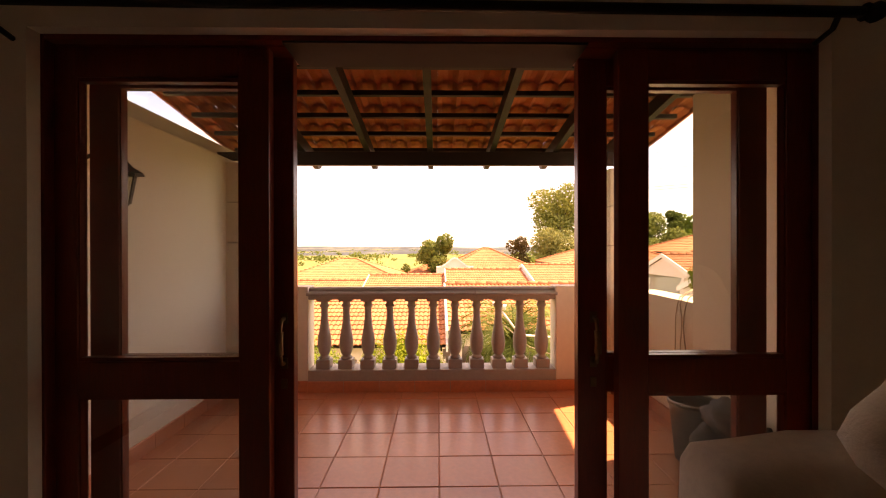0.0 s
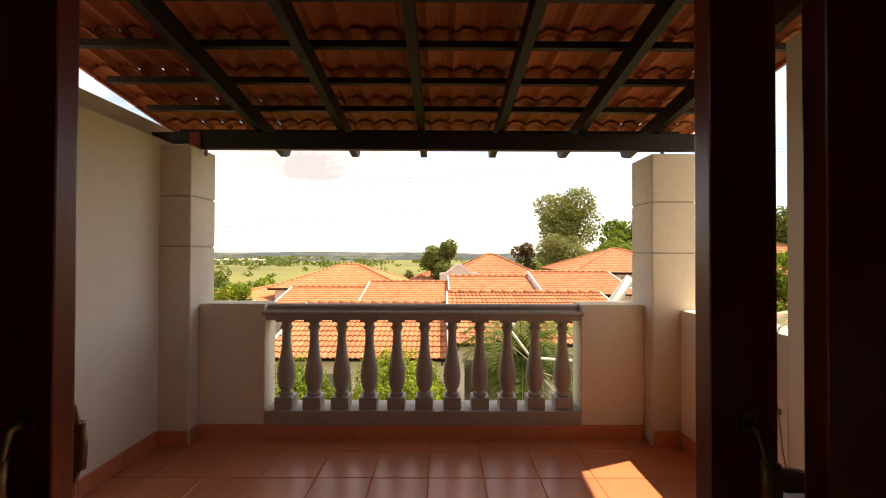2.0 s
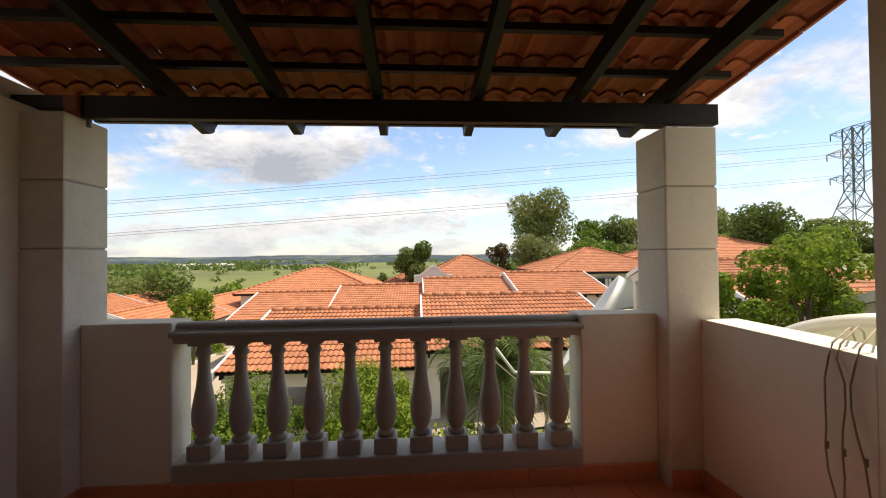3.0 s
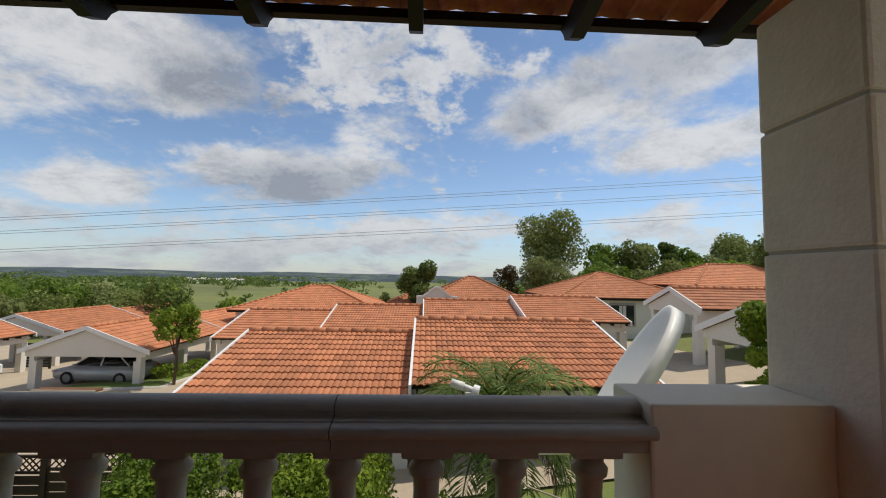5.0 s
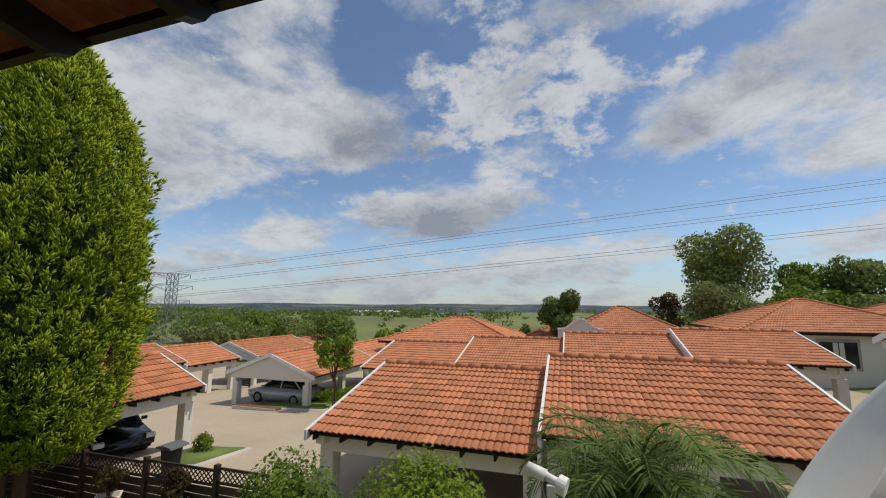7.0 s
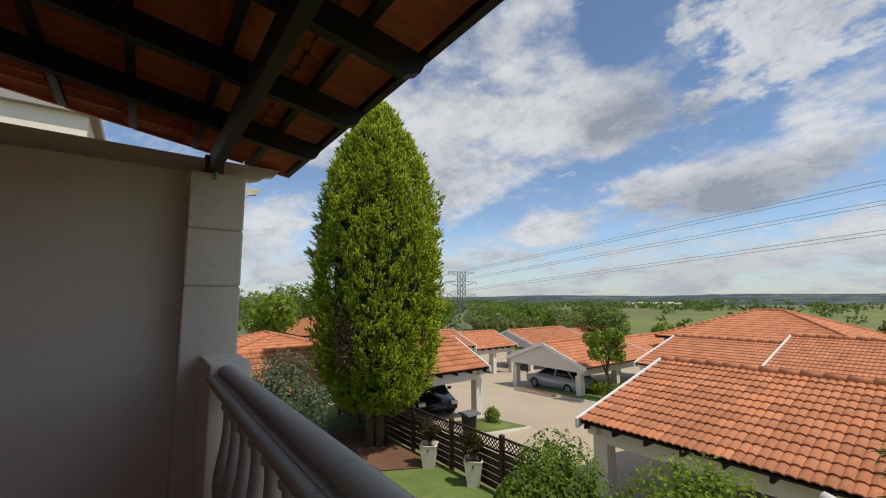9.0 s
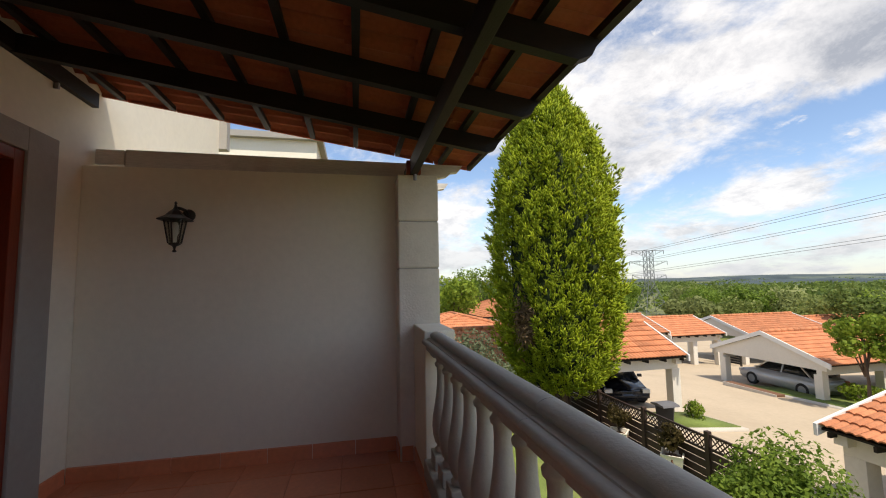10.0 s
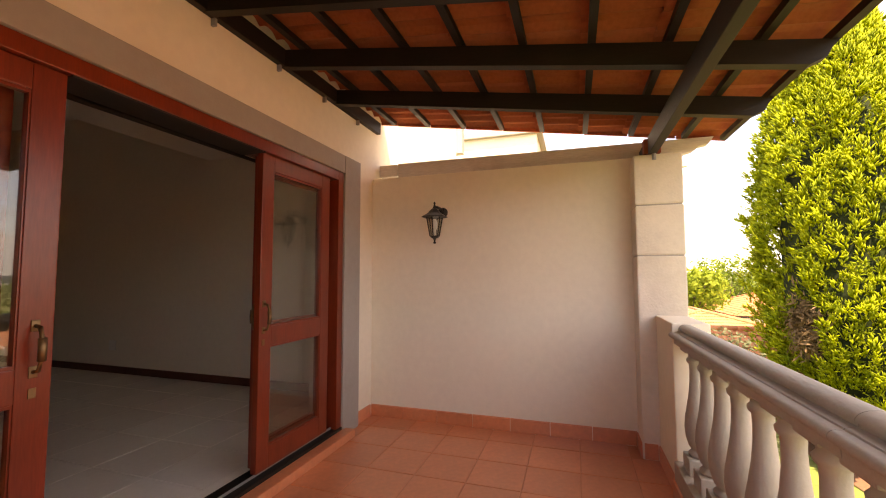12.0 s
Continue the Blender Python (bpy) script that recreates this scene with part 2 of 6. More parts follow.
ROOF_FAR = material("orange clay roof", (0.46, 0.165, 0.08), 0.85, 0.16, 1.5, 0.3, 14, island=0.14, stain=(0.40, 0.20, 0.12), stain_scale=0.6)
UNDER_TILE = material("clay tile underside", (0.38, 0.105, 0.05), 0.85, 0.2, 8, 0.15, 50, piece=0.2, stain=(0.36, 0.13, 0.075), stain_scale=6)
HOUSE_WALL = material("pale house plaster", (0.74, 0.70, 0.62), 0.85, 0.06, 2, 0.2, 40, stain=(0.64, 0.60, 0.52), stain_scale=0.5)
WHITE = material("white paint", (0.80, 0.79, 0.76), 0.5, 0.04, 5)
DISH = material("pale grey painted steel", (0.76, 0.74, 0.68), 0.45, 0.04, 4, stain=(0.68, 0.67, 0.62), stain_scale=2)
BLACK = material("black metal", (0.018, 0.016, 0.015), 0.45, 0.2, 10)
BRASS = material("worn dull brass", (0.24, 0.15, 0.075), 0.5, 0.2, 12, metal=0.9)
PYLON_STEEL = material("weathered pylon steel", (0.17, 0.18, 0.19), 0.7, 0.1, 1)
STEEL = material("galvanised steel", (0.32, 0.33, 0.34), 0.5, 0.15, 4, metal=0.6)
PAVING = material("concrete paving", (0.45, 0.365, 0.265), 0.9, 0.10, 1.2, 0.15, 20, stain=(0.36, 0.29, 0.21), stain_scale=0.35)
KERB = material("concrete kerb", (0.55, 0.51, 0.45), 0.9, 0.1, 3, 0.2, 40)
SOIL = material("red brown soil", (0.17, 0.085, 0.05), 0.95, 0.3, 3, 0.5, 20)
FENCE = material("dark brown fence timber", (0.040, 0.023, 0.017), 0.65, 0.3, 5, piece=0.2)
FABRIC = material("pale grey upholstery", (0.72, 0.67, 0.57), 0.95, 0.10, 6, 0.3, 120)
POWER_LINE = material("weathered aluminium strand", (0.30, 0.31, 0.33), 0.7, 0.1, 1)
CABLE = material("beige cable", (0.40, 0.32, 0.23), 0.6, 0.1, 20)
BARK = material("grey brown bark", (0.12, 0.085, 0.06), 0.95, 0.35, 6, 0.6, 25, stretch=(3, 3, 0.5))
CLOTH = material("grey plush", (0.13, 0.13, 0.14), 0.95, 0.1, 10)
RUBBER = material("black rubber", (0.02, 0.02, 0.02), 0.8)
SILVER = material("silver car paint", (0.58, 0.59, 0.60), 0.25, 0.03, 2, metal=0.25)
BLUE_CAR = material("black blue car paint", (0.012, 0.014, 0.022), 0.15, 0.05, 2, spec=0.6)
CAR_GLASS = material("dark car glass", (0.02, 0.022, 0.025), 0.08, 0.05, 2, spec=0.7)
LAMP_GLASS = glass_material("lantern glass", (0.8, 0.8, 0.76))
GLASS = glass_material("clear pane", gloss=0.07)
BULB = material("opal bulb", (0.75, 0.73, 0.68), 0.4)
CURTAIN = material("white net curtain", (0.6, 0.58, 0.54), 0.9, 0.1, 8)
CYPRESS = leaf_material("yellow green cypress foliage", (0.11, 0.18, 0.012), (0.50, 0.58, 0.035), 0.3, 3.0)
LEAF = leaf_material("fresh green leaves", (0.06, 0.12, 0.016), (0.25, 0.34, 0.05))
LEAF_BRIGHT = leaf_material("bright shrub leaves", (0.08, 0.145, 0.016), (0.34, 0.43, 0.055))
LEAF_DARK = leaf_material("dark tree leaves", (0.06, 0.095, 0.022), (0.22, 0.29, 0.075))
LEAF_OLIVE = leaf_material("olive tree leaves", (0.11, 0.14, 0.035), (0.34, 0.385, 0.12))
LEAF_BROWN = leaf_material("brownish leaves", (0.06, 0.045, 0.018), (0.12, 0.09, 0.03))
PALM = leaf_material("palm leaves", (0.05, 0.09, 0.02), (0.24, 0.31, 0.085), 0.3)
DEAD = leaf_material("dead brown twigs", (0.10, 0.065, 0.035), (0.22, 0.15, 0.08), 0.1)
LEAF_SAGE = leaf_material("sage green leaves", (0.12, 0.15, 0.05), (0.33, 0.36, 0.13))
PALE_FLOWER = leaf_material("pale grey green leaves", (0.09, 0.12, 0.06), (0.24, 0.27, 0.16))


# ---------------------------------------------------------------- mesh helpers
def thing(name, loc, label, category, group="", kind=""):
    ob = new(name)
    ob.empty_display_size = 0.1
    ob.location = loc
    return tagged(ob, label, category, group, kind)


def attach(ob, parent, local=False):
    """Makes ob a part of parent. Its mesh is in world metres, or (local) in its thing's own."""
    if parent is not None:
        ob.parent = parent
        if not local and parent.parent is None:
            ob.matrix_parent_inverse = Matrix.LocRotScale(parent.location, parent.rotation_euler, None).inverted()
    return ob


def part(name, bm, mat, parent=None, label="", smooth=False, local=False):
    bmesh.ops.recalc_face_normals(bm, faces=bm.faces)
    me = bpy.data.meshes.new(name)
    bm.to_mesh(me)
    bm.free()
    me.materials.append(mat)
    if smooth:
        me.polygons.foreach_set("use_smooth", [True] * len(me.polygons))
    ob = attach(new(name, me), parent, local)
    return tagged(ob, label)


def soup(name, verts, faces, mat, parent=None, label="", local=False, smooth=False):
    me = bpy.data.meshes.new(name)
    me.from_pydata([tuple(v) for v in verts], [], [tuple(f) for f in faces])
    me.materials.append(mat)
    if smooth:
        me.polygons.foreach_set("use_smooth", [True] * len(me.polygons))
    ob = attach(new(name, me), parent, local)
    return tagged(ob, label)


def box(bm, x0, x1, y0, y1, z0, z1, bevel=0.0):
    vs = [bm.verts.new((x, y, z)) for x in (x0, x1) for y in (y0, y1) for z in (z0, z1)]
    fs = [bm.faces.new([vs[i] for i in q]) for q in ((0, 1, 3, 2), (4, 6, 7, 5), (0, 4, 5, 1), (2, 3, 7, 6), (0, 2, 6, 4), (1, 5, 7, 3))]
    if bevel:
        es = list({e for f in fs for e in f.edges})
        bmesh.ops.bevel(bm, geom=es, offset=bevel, segments=2, affect="EDGES", profile=0.6)
    return bm


def B(x0, x1, y0, y1, z0, z1, bevel=0.0):
    return box(bmesh.new(), x0, x1, y0, y1, z0, z1, bevel)


def prism(bm, pts, axis, a, b):
    """A closed outline (two numbers a point) drawn out along an axis from a to b."""
    def place(p, c):
        return {"x": (c, p[0], p[1]), "y": (p[0], c, p[1]), "z": (p[0], p[1], c)}[axis]
    lo = [bm.verts.new(place(p, a)) for p in pts]
    hi = [bm.verts.new(place(p, b)) for p in pts]
    n = len(pts)
    bm.faces.new(lo); bm.faces.new(hi[::-1])
    for i in range(n):
        bm.faces.new((lo[i], lo[(i + 1) % n], hi[(i + 1) % n], hi[i]))
    return bm


def lathe(bm, profile, segs=20, at=(0, 0, 0)):
    rings = []
    for r, z in profile:
        rings.append([bm.verts.new((at[0] + r * math.cos(2 * math.pi * k / segs), at[1] + r * math.sin(2 * math.pi * k / segs), at[2] + z)) for k in range(segs)])
    for a, b in zip(rings, rings[1:]):
        for k in range(segs):
            bm.faces.new((a[k], a[(k + 1) % segs], b[(k + 1) % segs], b[k]))
    bm.faces.new(rings[0][::-1]); bm.faces.new(rings[-1])
    return bm


def tube(bm, pts, r, segs=8, r2=None):
    """A round bar through points, tapering from r to r2."""
    pts = [Vector(p) for p in pts]
    r2 = r if r2 is None else r2
    rings = []
    for i, p in enumerate(pts):
        d = (pts[min(i + 1, len(pts) - 1)] - pts[max(i - 1, 0)]).normalized()
        u = d.cross(Vector((0.31, 0.17, 0.93) if abs(d.z) < 0.9 else (1, 0.2, 0))).normalized()
        v = d.cross(u)
        rr = r + (r2 - r) * i / max(1, len(pts) - 1)
        rings.append([bm.verts.new(p + rr * (math.cos(2 * math.pi * k / segs) * u + math.sin(2 * math.pi * k / segs) * v)) for k in range(segs)])
    for a, b in zip(rings, rings[1:]):
        for k in range(segs):
            bm.faces.new((a[k], a[(k + 1) % segs], b[(k + 1) % segs], b[k]))
    bm.faces.new(rings[0][::-1]); bm.faces.new(rings[-1])
    return bm


def bar(bm, p, q, w, h=None):
    """A square bar from p to q."""
    p, q = Vector(p), Vector(q)
    h = w if h is None else h
    d = (q - p).normalized()
    u = d.cross(Vector((0, 0, 1)) if abs(d.z) < 0.95 else Vector((0, 1, 0))).normalized() * (w / 2)
    v = d.cross(u).normalized() * (h / 2)
    vs = [bm.verts.new(c + a * u + b * v) for c in (p, q) for a, b in ((-1, -1), (1, -1), (1, 1), (-1, 1))]
    for f in ((3, 2, 1, 0), (4, 5, 6, 7), (0, 1, 5, 4), (1, 2, 6, 5), (2, 3, 7, 6), (3, 0, 4, 7)):
        bm.faces.new([vs[i] for i in f])
    return bm


# ---------------------------------------------------------------- the lie of the land
def land(x, y):
    yy = max(y, 11.0)
    drop = -3.2 + 0.03 * (x + 8) - 0.07 * (yy - 11) if x < 0 else -2.96 + 0.11 * x - 0.07 * (yy - 11)
    low = -9.5
    z = drop if drop > -5 else low + 4.5 * math.exp((drop + 5) / 4.5)
    return min(z, 1.5 + 0.004 * math.hypot(x, y))


# ---------------------------------------------------------------- the house: walls, floors, ceilings
X0, X1 = -1.72, 1.985          # balcony, wall to wall
WALL_Y, IN_Y = 2.07, 1.86       # the door wall's faces
DX0, DX1, DTOP = -1.19, 1.57, 2.10
ROOM_Z = 0.075
REBATE_Y, NX0, NX1 = 1.905, -1.09, 1.466   # the plastered nib inside the door frame


def structure(name, bm, mat, label, category="wall"):
    return tagged(part(name, bm, mat), label, category, kind="structure")


bm = bmesh.new()
for y0, y1, xa, xb, top in ((IN_Y, REBATE_Y, NX0, NX1, 2.045), (REBATE_Y, WALL_Y, DX0, DX1, DTOP)):
    for a in ((-4.6, xa, y0, y1, -3.4, 4.2), (xb, 4.6, y0, y1, -3.4, 4.2), (xa, xb, y0, y1, top, 4.2), (xa, xb, y0, y1, -3.4, 0.0)):
        box(bm, *a)
bmesh.ops.remove_doubles(bm, verts=bm.verts, dist=0.0001)
structure("wall_north", bm, PLASTER, "cream plastered house wall with a wide sliding door opening")

bm = bmesh.new()
box(bm, DX0 - 0.25, DX0 - 0.003, WALL_Y - 0.01, WALL_Y + 0.035, 0.004, DTOP + 0.15, 0.006)
box(bm, DX1 + 0.003, DX1 + 0.25, WALL_Y - 0.01, WALL_Y + 0.035, 0.004, DTOP + 0.15, 0.006)
box(bm, DX0 - 0.003, DX1 + 0.003, WALL_Y - 0.01, WALL_Y + 0.034, DTOP + 0.003, DTOP + 0.149, 0.006)
structure("trim_door", bm, BAND, "grey painted plaster band around the door opening", "trim")
structure("door_sill", B(DX0 - 0.05, DX1 + 0.05, WALL_Y + 0.003, WALL_Y + 0.12, 0.003, 0.062, 0.008), TERRA, "terracotta step below the sliding door", "sill")

structure("wall_west", B(X0 - 0.21, X0, WALL_Y + 0.002, 4.60, -3.4, 2.172, 0.006), PLASTER, "cream plastered side wall of the balcony")
bm = bmesh.new()
pts = [(WALL_Y + 0.002, -3.4), (3.39, -3.4), (3.39, 2.41), (WALL_Y + 0.002, 2.62)]
prism(bm, pts, "x", X1, X1 + 0.24)
structure("wall_east", bm, PLASTER, "cream plastered pier beside the sliding door")
structure("parapet_east", B(X1, X1 + 0.22, 3.392, 4.29, -3.4, 0.962, 0.006), PLASTER, "low cream plastered parapet with a bright top", "parapet")
bm = bmesh.new()
box(bm, -1.498, -1.016, 4.40, 4.60, -3.4, 0.985, 0.008)
structure("parapet_front", bm, PLASTER, "low cream plastered parapet beside the balustrade", "parapet")
structure("parapet_front", B(1.317, 1.783, 4.40, 4.60, -3.4, 0.985, 0.008), PLASTER, "low cream plastered parapet beside the balustrade", "parapet")
structure("balustrade_sill", B(-1.014, 1.315, 4.385, 4.62, -3.4, 0.205, 0.01), CEMENT, "plastered ledge below the balusters", "sill")


def pillar(name, x0, x1, top, sides, label):
    t = thing(name, ((x0 + x1) / 2, 4.445, -3.4), label, "pillar", "balcony pillars", "structure")
    for za, zb in ((-3.4, sides[0] - 0.004), (sides[0] + 0.004, sides[1] - 0.004), (sides[1] + 0.004, top)):
        part("block", B(x0, x1, 4.29, 4.605, za, zb, 0.012), PILLAR, t)
    part("joint", B(x0 + 0.01, x1 - 0.01, 4.30, 4.595, sides[0] - 0.02, sides[1] + 0.02), CEMENT, t)


pillar("pillar", -1.82, -1.5, 2.13, (1.403, 1.765), "square pillar of pale cast blocks beside the side wall")
pillar("pillar", 1.785, 2.10, 2.08, (1.368, 1.733), "square pillar of pale cast blocks at the balcony corner")

# balcony slab and bedding; room floor, walls and ceiling
structure("floor_balcony", B(X0, X1, WALL_Y, 4.60, -0.2, -0.005), GROUT, "balcony floor bedding under terracotta tiles", "floor")
structure("floor_room", B(-1.95, 4.6, -5.2, IN_Y, -0.2, ROOM_Z - 0.008), WHITE_GROUT, "room floor with brown grout", "floor")
structure("wall_room_west", B(-2.15, -1.95, -5.2, IN_Y, -0.2, 4.0), ROOM_WALL, "beige painted room wall")
structure("wall_room_east", B(4.6, 4.8, -5.2, IN_Y, -0.2, 4.0), ROOM_WALL, "beige painted room wall")
structure("wall_room_south", B(-2.15, 4.8, -5.4, -5.2, -0.2, 4.0), ROOM_WALL, "beige painted room wall")
bm = bmesh.new()
prism(bm, [(-0.19, 2.62), (IN_Y - 0.002, 2.62), (IN_Y - 0.002, 2.72), (-0.08, 2.72), (-0.08, 3.5), (-5.2, 3.5), (-5.2, 3.4), (-0.19, 3.4)], "x", -1.95, 4.6)
structure("ceiling", bm, CEILING, "white ceiling with a raised part deeper in the room", "ceiling")
bm = bmesh.new()
prism(bm, [(-5.3, 4.0), (IN_Y, 4.0), (IN_Y, 4.15), (-5.3, 4.15)], "x", -2.1, 4.7)
structure("roof_house", bm, ROOF_FAR, "house roof over the room", "roof")
bm = bmesh.new()
box(bm, -1.948, -1.933, -5.19, IN_Y - 0.02, ROOM_Z, ROOM_Z + 0.085, 0.003)
structure("baseboard", bm, SKIRT_WOOD, "dark brown wooden skirting", "baseboard")
sw = thing("wall_socket", (-1.94, -1.64, 0.42), "small white wall socket plate", "socket")
part("plate", B(-1.949, -1.940, -1.70, -1.58, 0.35, 0.47, 0.003), WHITE, sw)
part("switch", B(-1.9405, -1.936, -1.65, -1.63, 0.39, 0.42), WHITE, sw)


# ---------------------------------------------------------------- the sliding door
def door_panel(x0, x1, y0, top, glass_top, mid, handle_x=None):
    t = thing("sliding_door_panel", ((x0 + x1) / 2, y0, 0.09), "glazed red mahogany sliding door panel, slid open", "door", "sliding door panels")
    y1 = y0 + 0.042
    st = 0.102
    for name, a in (("stile", (x0, x0 + st, 0.105, top)), ("stile", (x1 - st, x1, 0.105, top)), ("top_rail", (x0 + st, x1 - st, glass_top, top)),
                    ("mid_rail", (x0 + st, x1 - st, mid, mid + 0.118)), ("bottom_rail", (x0 + st, x1 - st, 0.105, 0.235))):
        part(name, B(a[0], a[1], y0, y1, a[2], a[3], 0.004), MAHOGANY, t)
    for za, zb in ((0.225, mid + 0.01), (mid + 0.108, glass_top + 0.01)):
        g = part("pane", B(x0 + st - 0.008, x1 - st + 0.008, y0 + 0.018, y0 + 0.022, za, zb), GLASS, t, "clear glass pane")
        g.visible_shadow = False
        bm = bmesh.new()
        for q in ((x0 + st, x0 + st + 0.005, za + 0.01, zb - 0.01), (x1 - st - 0.005, x1 - st, za + 0.01, zb - 0.01)):
            box(bm, q[0], q[1], y0 + 0.006, y1 - 0.006, q[2], q[3])
        box(bm, x0 + st, x1 - st, y0 + 0.007, y1 - 0.007, za + 0.01, za + 0.022)
        box(bm, x0 + st, x1 - st, y0 + 0.007, y1 - 0.007, zb - 0.022, zb - 0.01)
        part("glazing_bead", bm, MAHOGANY, t)
    if handle_x is not None:
        for side, yy in ((1, y1), (-1, y0)):
            bm = bmesh.new()
            tube(bm, [(handle_x, yy, 1.10), (handle_x, yy + side * 0.03, 1.095), (handle_x, yy + side * 0.045, 1.05), (handle_x, yy + side * 0.045, 0.99), (handle_x, yy + side * 0.03, 0.945), (handle_x, yy, 0.94)], 0.0075, 8)
            tube(bm, [(handle_x, yy + side * 0.044, 1.06), (handle_x, yy + side * 0.047, 1.02), (handle_x, yy + side * 0.044, 0.98)], 0.0125, 8)
            for zz in (1.10, 0.94):
                box(bm, handle_x - 0.013, handle_x + 0.013, min(yy, yy + side * 0.005), max(yy, yy + side * 0.005), zz - 0.02, zz + 0.02, 0.002)
            h = part("handle", bm, BRASS, t, "worn brass pull handle", True)
            bm = bmesh.new()
            box(bm, handle_x - 0.011, handle_x + 0.011, min(yy, yy + side * 0.004), max(yy, yy + side * 0.004), 0.85, 0.885, 0.001)
            part("keyhole_plate", bm, BRASS, t)


fr = thing("door_frame", (0.19, 1.97, 0.06), "red mahogany frame of the sliding door", "door frame", kind="structure")
part("jamb", B(DX0, DX0 + 0.072, REBATE_Y + 0.042, WALL_Y + 0.02, 0.06, DTOP, 0.004), MAHOGANY, fr)
part("jamb_stop", B(DX0, DX0 + 0.108, REBATE_Y + 0.002, REBATE_Y + 0.040, 0.06, DTOP, 0.004), MAHOGANY, fr)
part("jamb", B(DX1 - 0.066, DX1, REBATE_Y + 0.042, WALL_Y + 0.02, 0.06, DTOP, 0.004), MAHOGANY, fr)
part("jamb_stop", B(DX1 - 0.09, DX1, REBATE_Y + 0.002, REBATE_Y + 0.040, 0.06, DTOP, 0.004), MAHOGANY, fr)
part("head", B(DX0 + 0.073, DX1 - 0.067, REBATE_Y + 0.042, WALL_Y + 0.02, 2.03, DTOP, 0.004), MAHOGANY, fr)
part("head_fascia", B(DX0 + 0.109, DX1 - 0.091, REBATE_Y + 0.002, REBATE_Y + 0.04, 2.03, DTOP, 0.004), MAHOGANY, fr)
# black strip darkens the head's underside, in place of a shaded track recess
part("head_shade_strip", B(-0.312, 0.696, REBATE_Y + 0.004, WALL_Y + 0.016, 2.022, 2.0295), RUBBER, fr, "black strip for the shaded track recess under the head")
part("threshold", B(DX0, DX1, 1.945, WALL_Y + 0.03, 0.003, 0.085, 0.006), DARK_WOOD, fr)
part("track", B(DX0 + 0.05, DX1 - 0.05, 2.04, 2.045, 0.085, 0.1), STEEL, fr)
structure("floor_doorway", B(NX0 + 0.002, NX1 - 0.002, IN_Y - 0.001, 1.944, 0.003, ROOM_Z + 0.001, 0.002), WHITE_TILE, "glazed white tile strip inside the sliding door", "floor")
door_panel(-1.117, -0.373, 1.950, 2.028, 1.925, 0.850)
door_panel(-1.033, -0.316, 2.022, 2.028, 1.93, 0.840, -0.35)
door_panel(0.700, 1.388, 2.022, 2.028, 1.93, 0.840, 0.755)
door_panel(0.815, 1.500, 1.950, 2.028, 1.925, 0.850)

# ---------------------------------------------------------------- balustrade
PROFILE = [(0.040, 0.085), (0.050, 0.092), (0.052, 0.105), (0.040, 0.115), (0.038, 0.125), (0.049, 0.140), (0.062, 0.185), (0.066, 0.235),
           (0.062, 0.29), (0.052, 0.345), (0.041, 0.41), (0.034, 0.48), (0.032, 0.54), (0.034, 0.575), (0.044, 0.585), (0.046, 0.60), (0.036, 0.612), (0.036, 0.64)]
bal = thing("baluster", (-0.885, 4.485, 0.205), "turned grey cement baluster on the balcony ledge", "baluster", "row of balusters")
part("base", B(-0.066, 0.066, -0.066, 0.066, 0.0, 0.085, 0.006), CEMENT, bal, local=True)
bm = bmesh.new(); lathe(bm, PROFILE, 24)
part("shaft", bm, CEMENT, bal, smooth=True, local=True)
part("capital", B(-0.062, 0.062, -0.062, 0.062, 0.64, 0.71, 0.006), CEMENT, bal, local=True)
for k in range(1, 11):
    copy_thing(bal, pose(-0.885 + 0.2085 * k, 4.485, 0.205))
RAIL_DROP = 0.026
RAIL = [(4.408, 0.895), (4.546, 0.895), (4.546, 0.926)]
RAIL += [(4.552 + 0.018 * math.sin(a), 0.942 - 0.016 * math.cos(a)) for a in [math.pi * k / 8 for k in range(9)]]
RAIL += [(4.546, 0.958), (4.538, 0.959), (4.536, 0.963), (4.524, 0.966), (4.512, 0.968), (4.511, 0.976), (4.518, 0.979)]
RAIL += [(4.4765 + 0.042 * math.cos(a), 0.979 + 0.027 * math.sin(a)) for a in [math.pi * k / 16 for k in range(1, 16)]]
RAIL += [(4.435, 0.979), (4.442, 0.976), (4.441, 0.968), (4.429, 0.966), (4.417, 0.963), (4.415, 0.959), (4.407, 0.958)]
RAIL += [(4.402 - 0.018 * math.sin(a), 0.942 + 0.016 * math.cos(a)) for a in [math.pi * k / 8 for k in range(9)]] + [(4.408, 0.926)]
for a, b in ((-1.03, 0.555), (0.558, 1.33)):
    r = thing("handrail", ((a + b) / 2, 4.5, 0.87), "moulded grey cement handrail on the balusters", "handrail", "handrail lengths")
    bm = bmesh.new(); prism(bm, [(y, z - RAIL_DROP) for y, z in RAIL], "x", a, b)
    rail = part("rail", bm, CEMENT, r, smooth=True)
    for f in rail.data.polygons:
        if len(f.vertices) > 4:
            f.use_smooth = False
    rail.data.set_sharp_from_angle(angle=radians(32))
    part("lip", B(a + 0.002, b - 0.002, 4.42, 4.55, 0.862, 0.870), CEMENT, r)

# ---------------------------------------------------------------- balcony roof
def tile_z(y):
    return 2.407 + 0.16 * (4.4 - y)


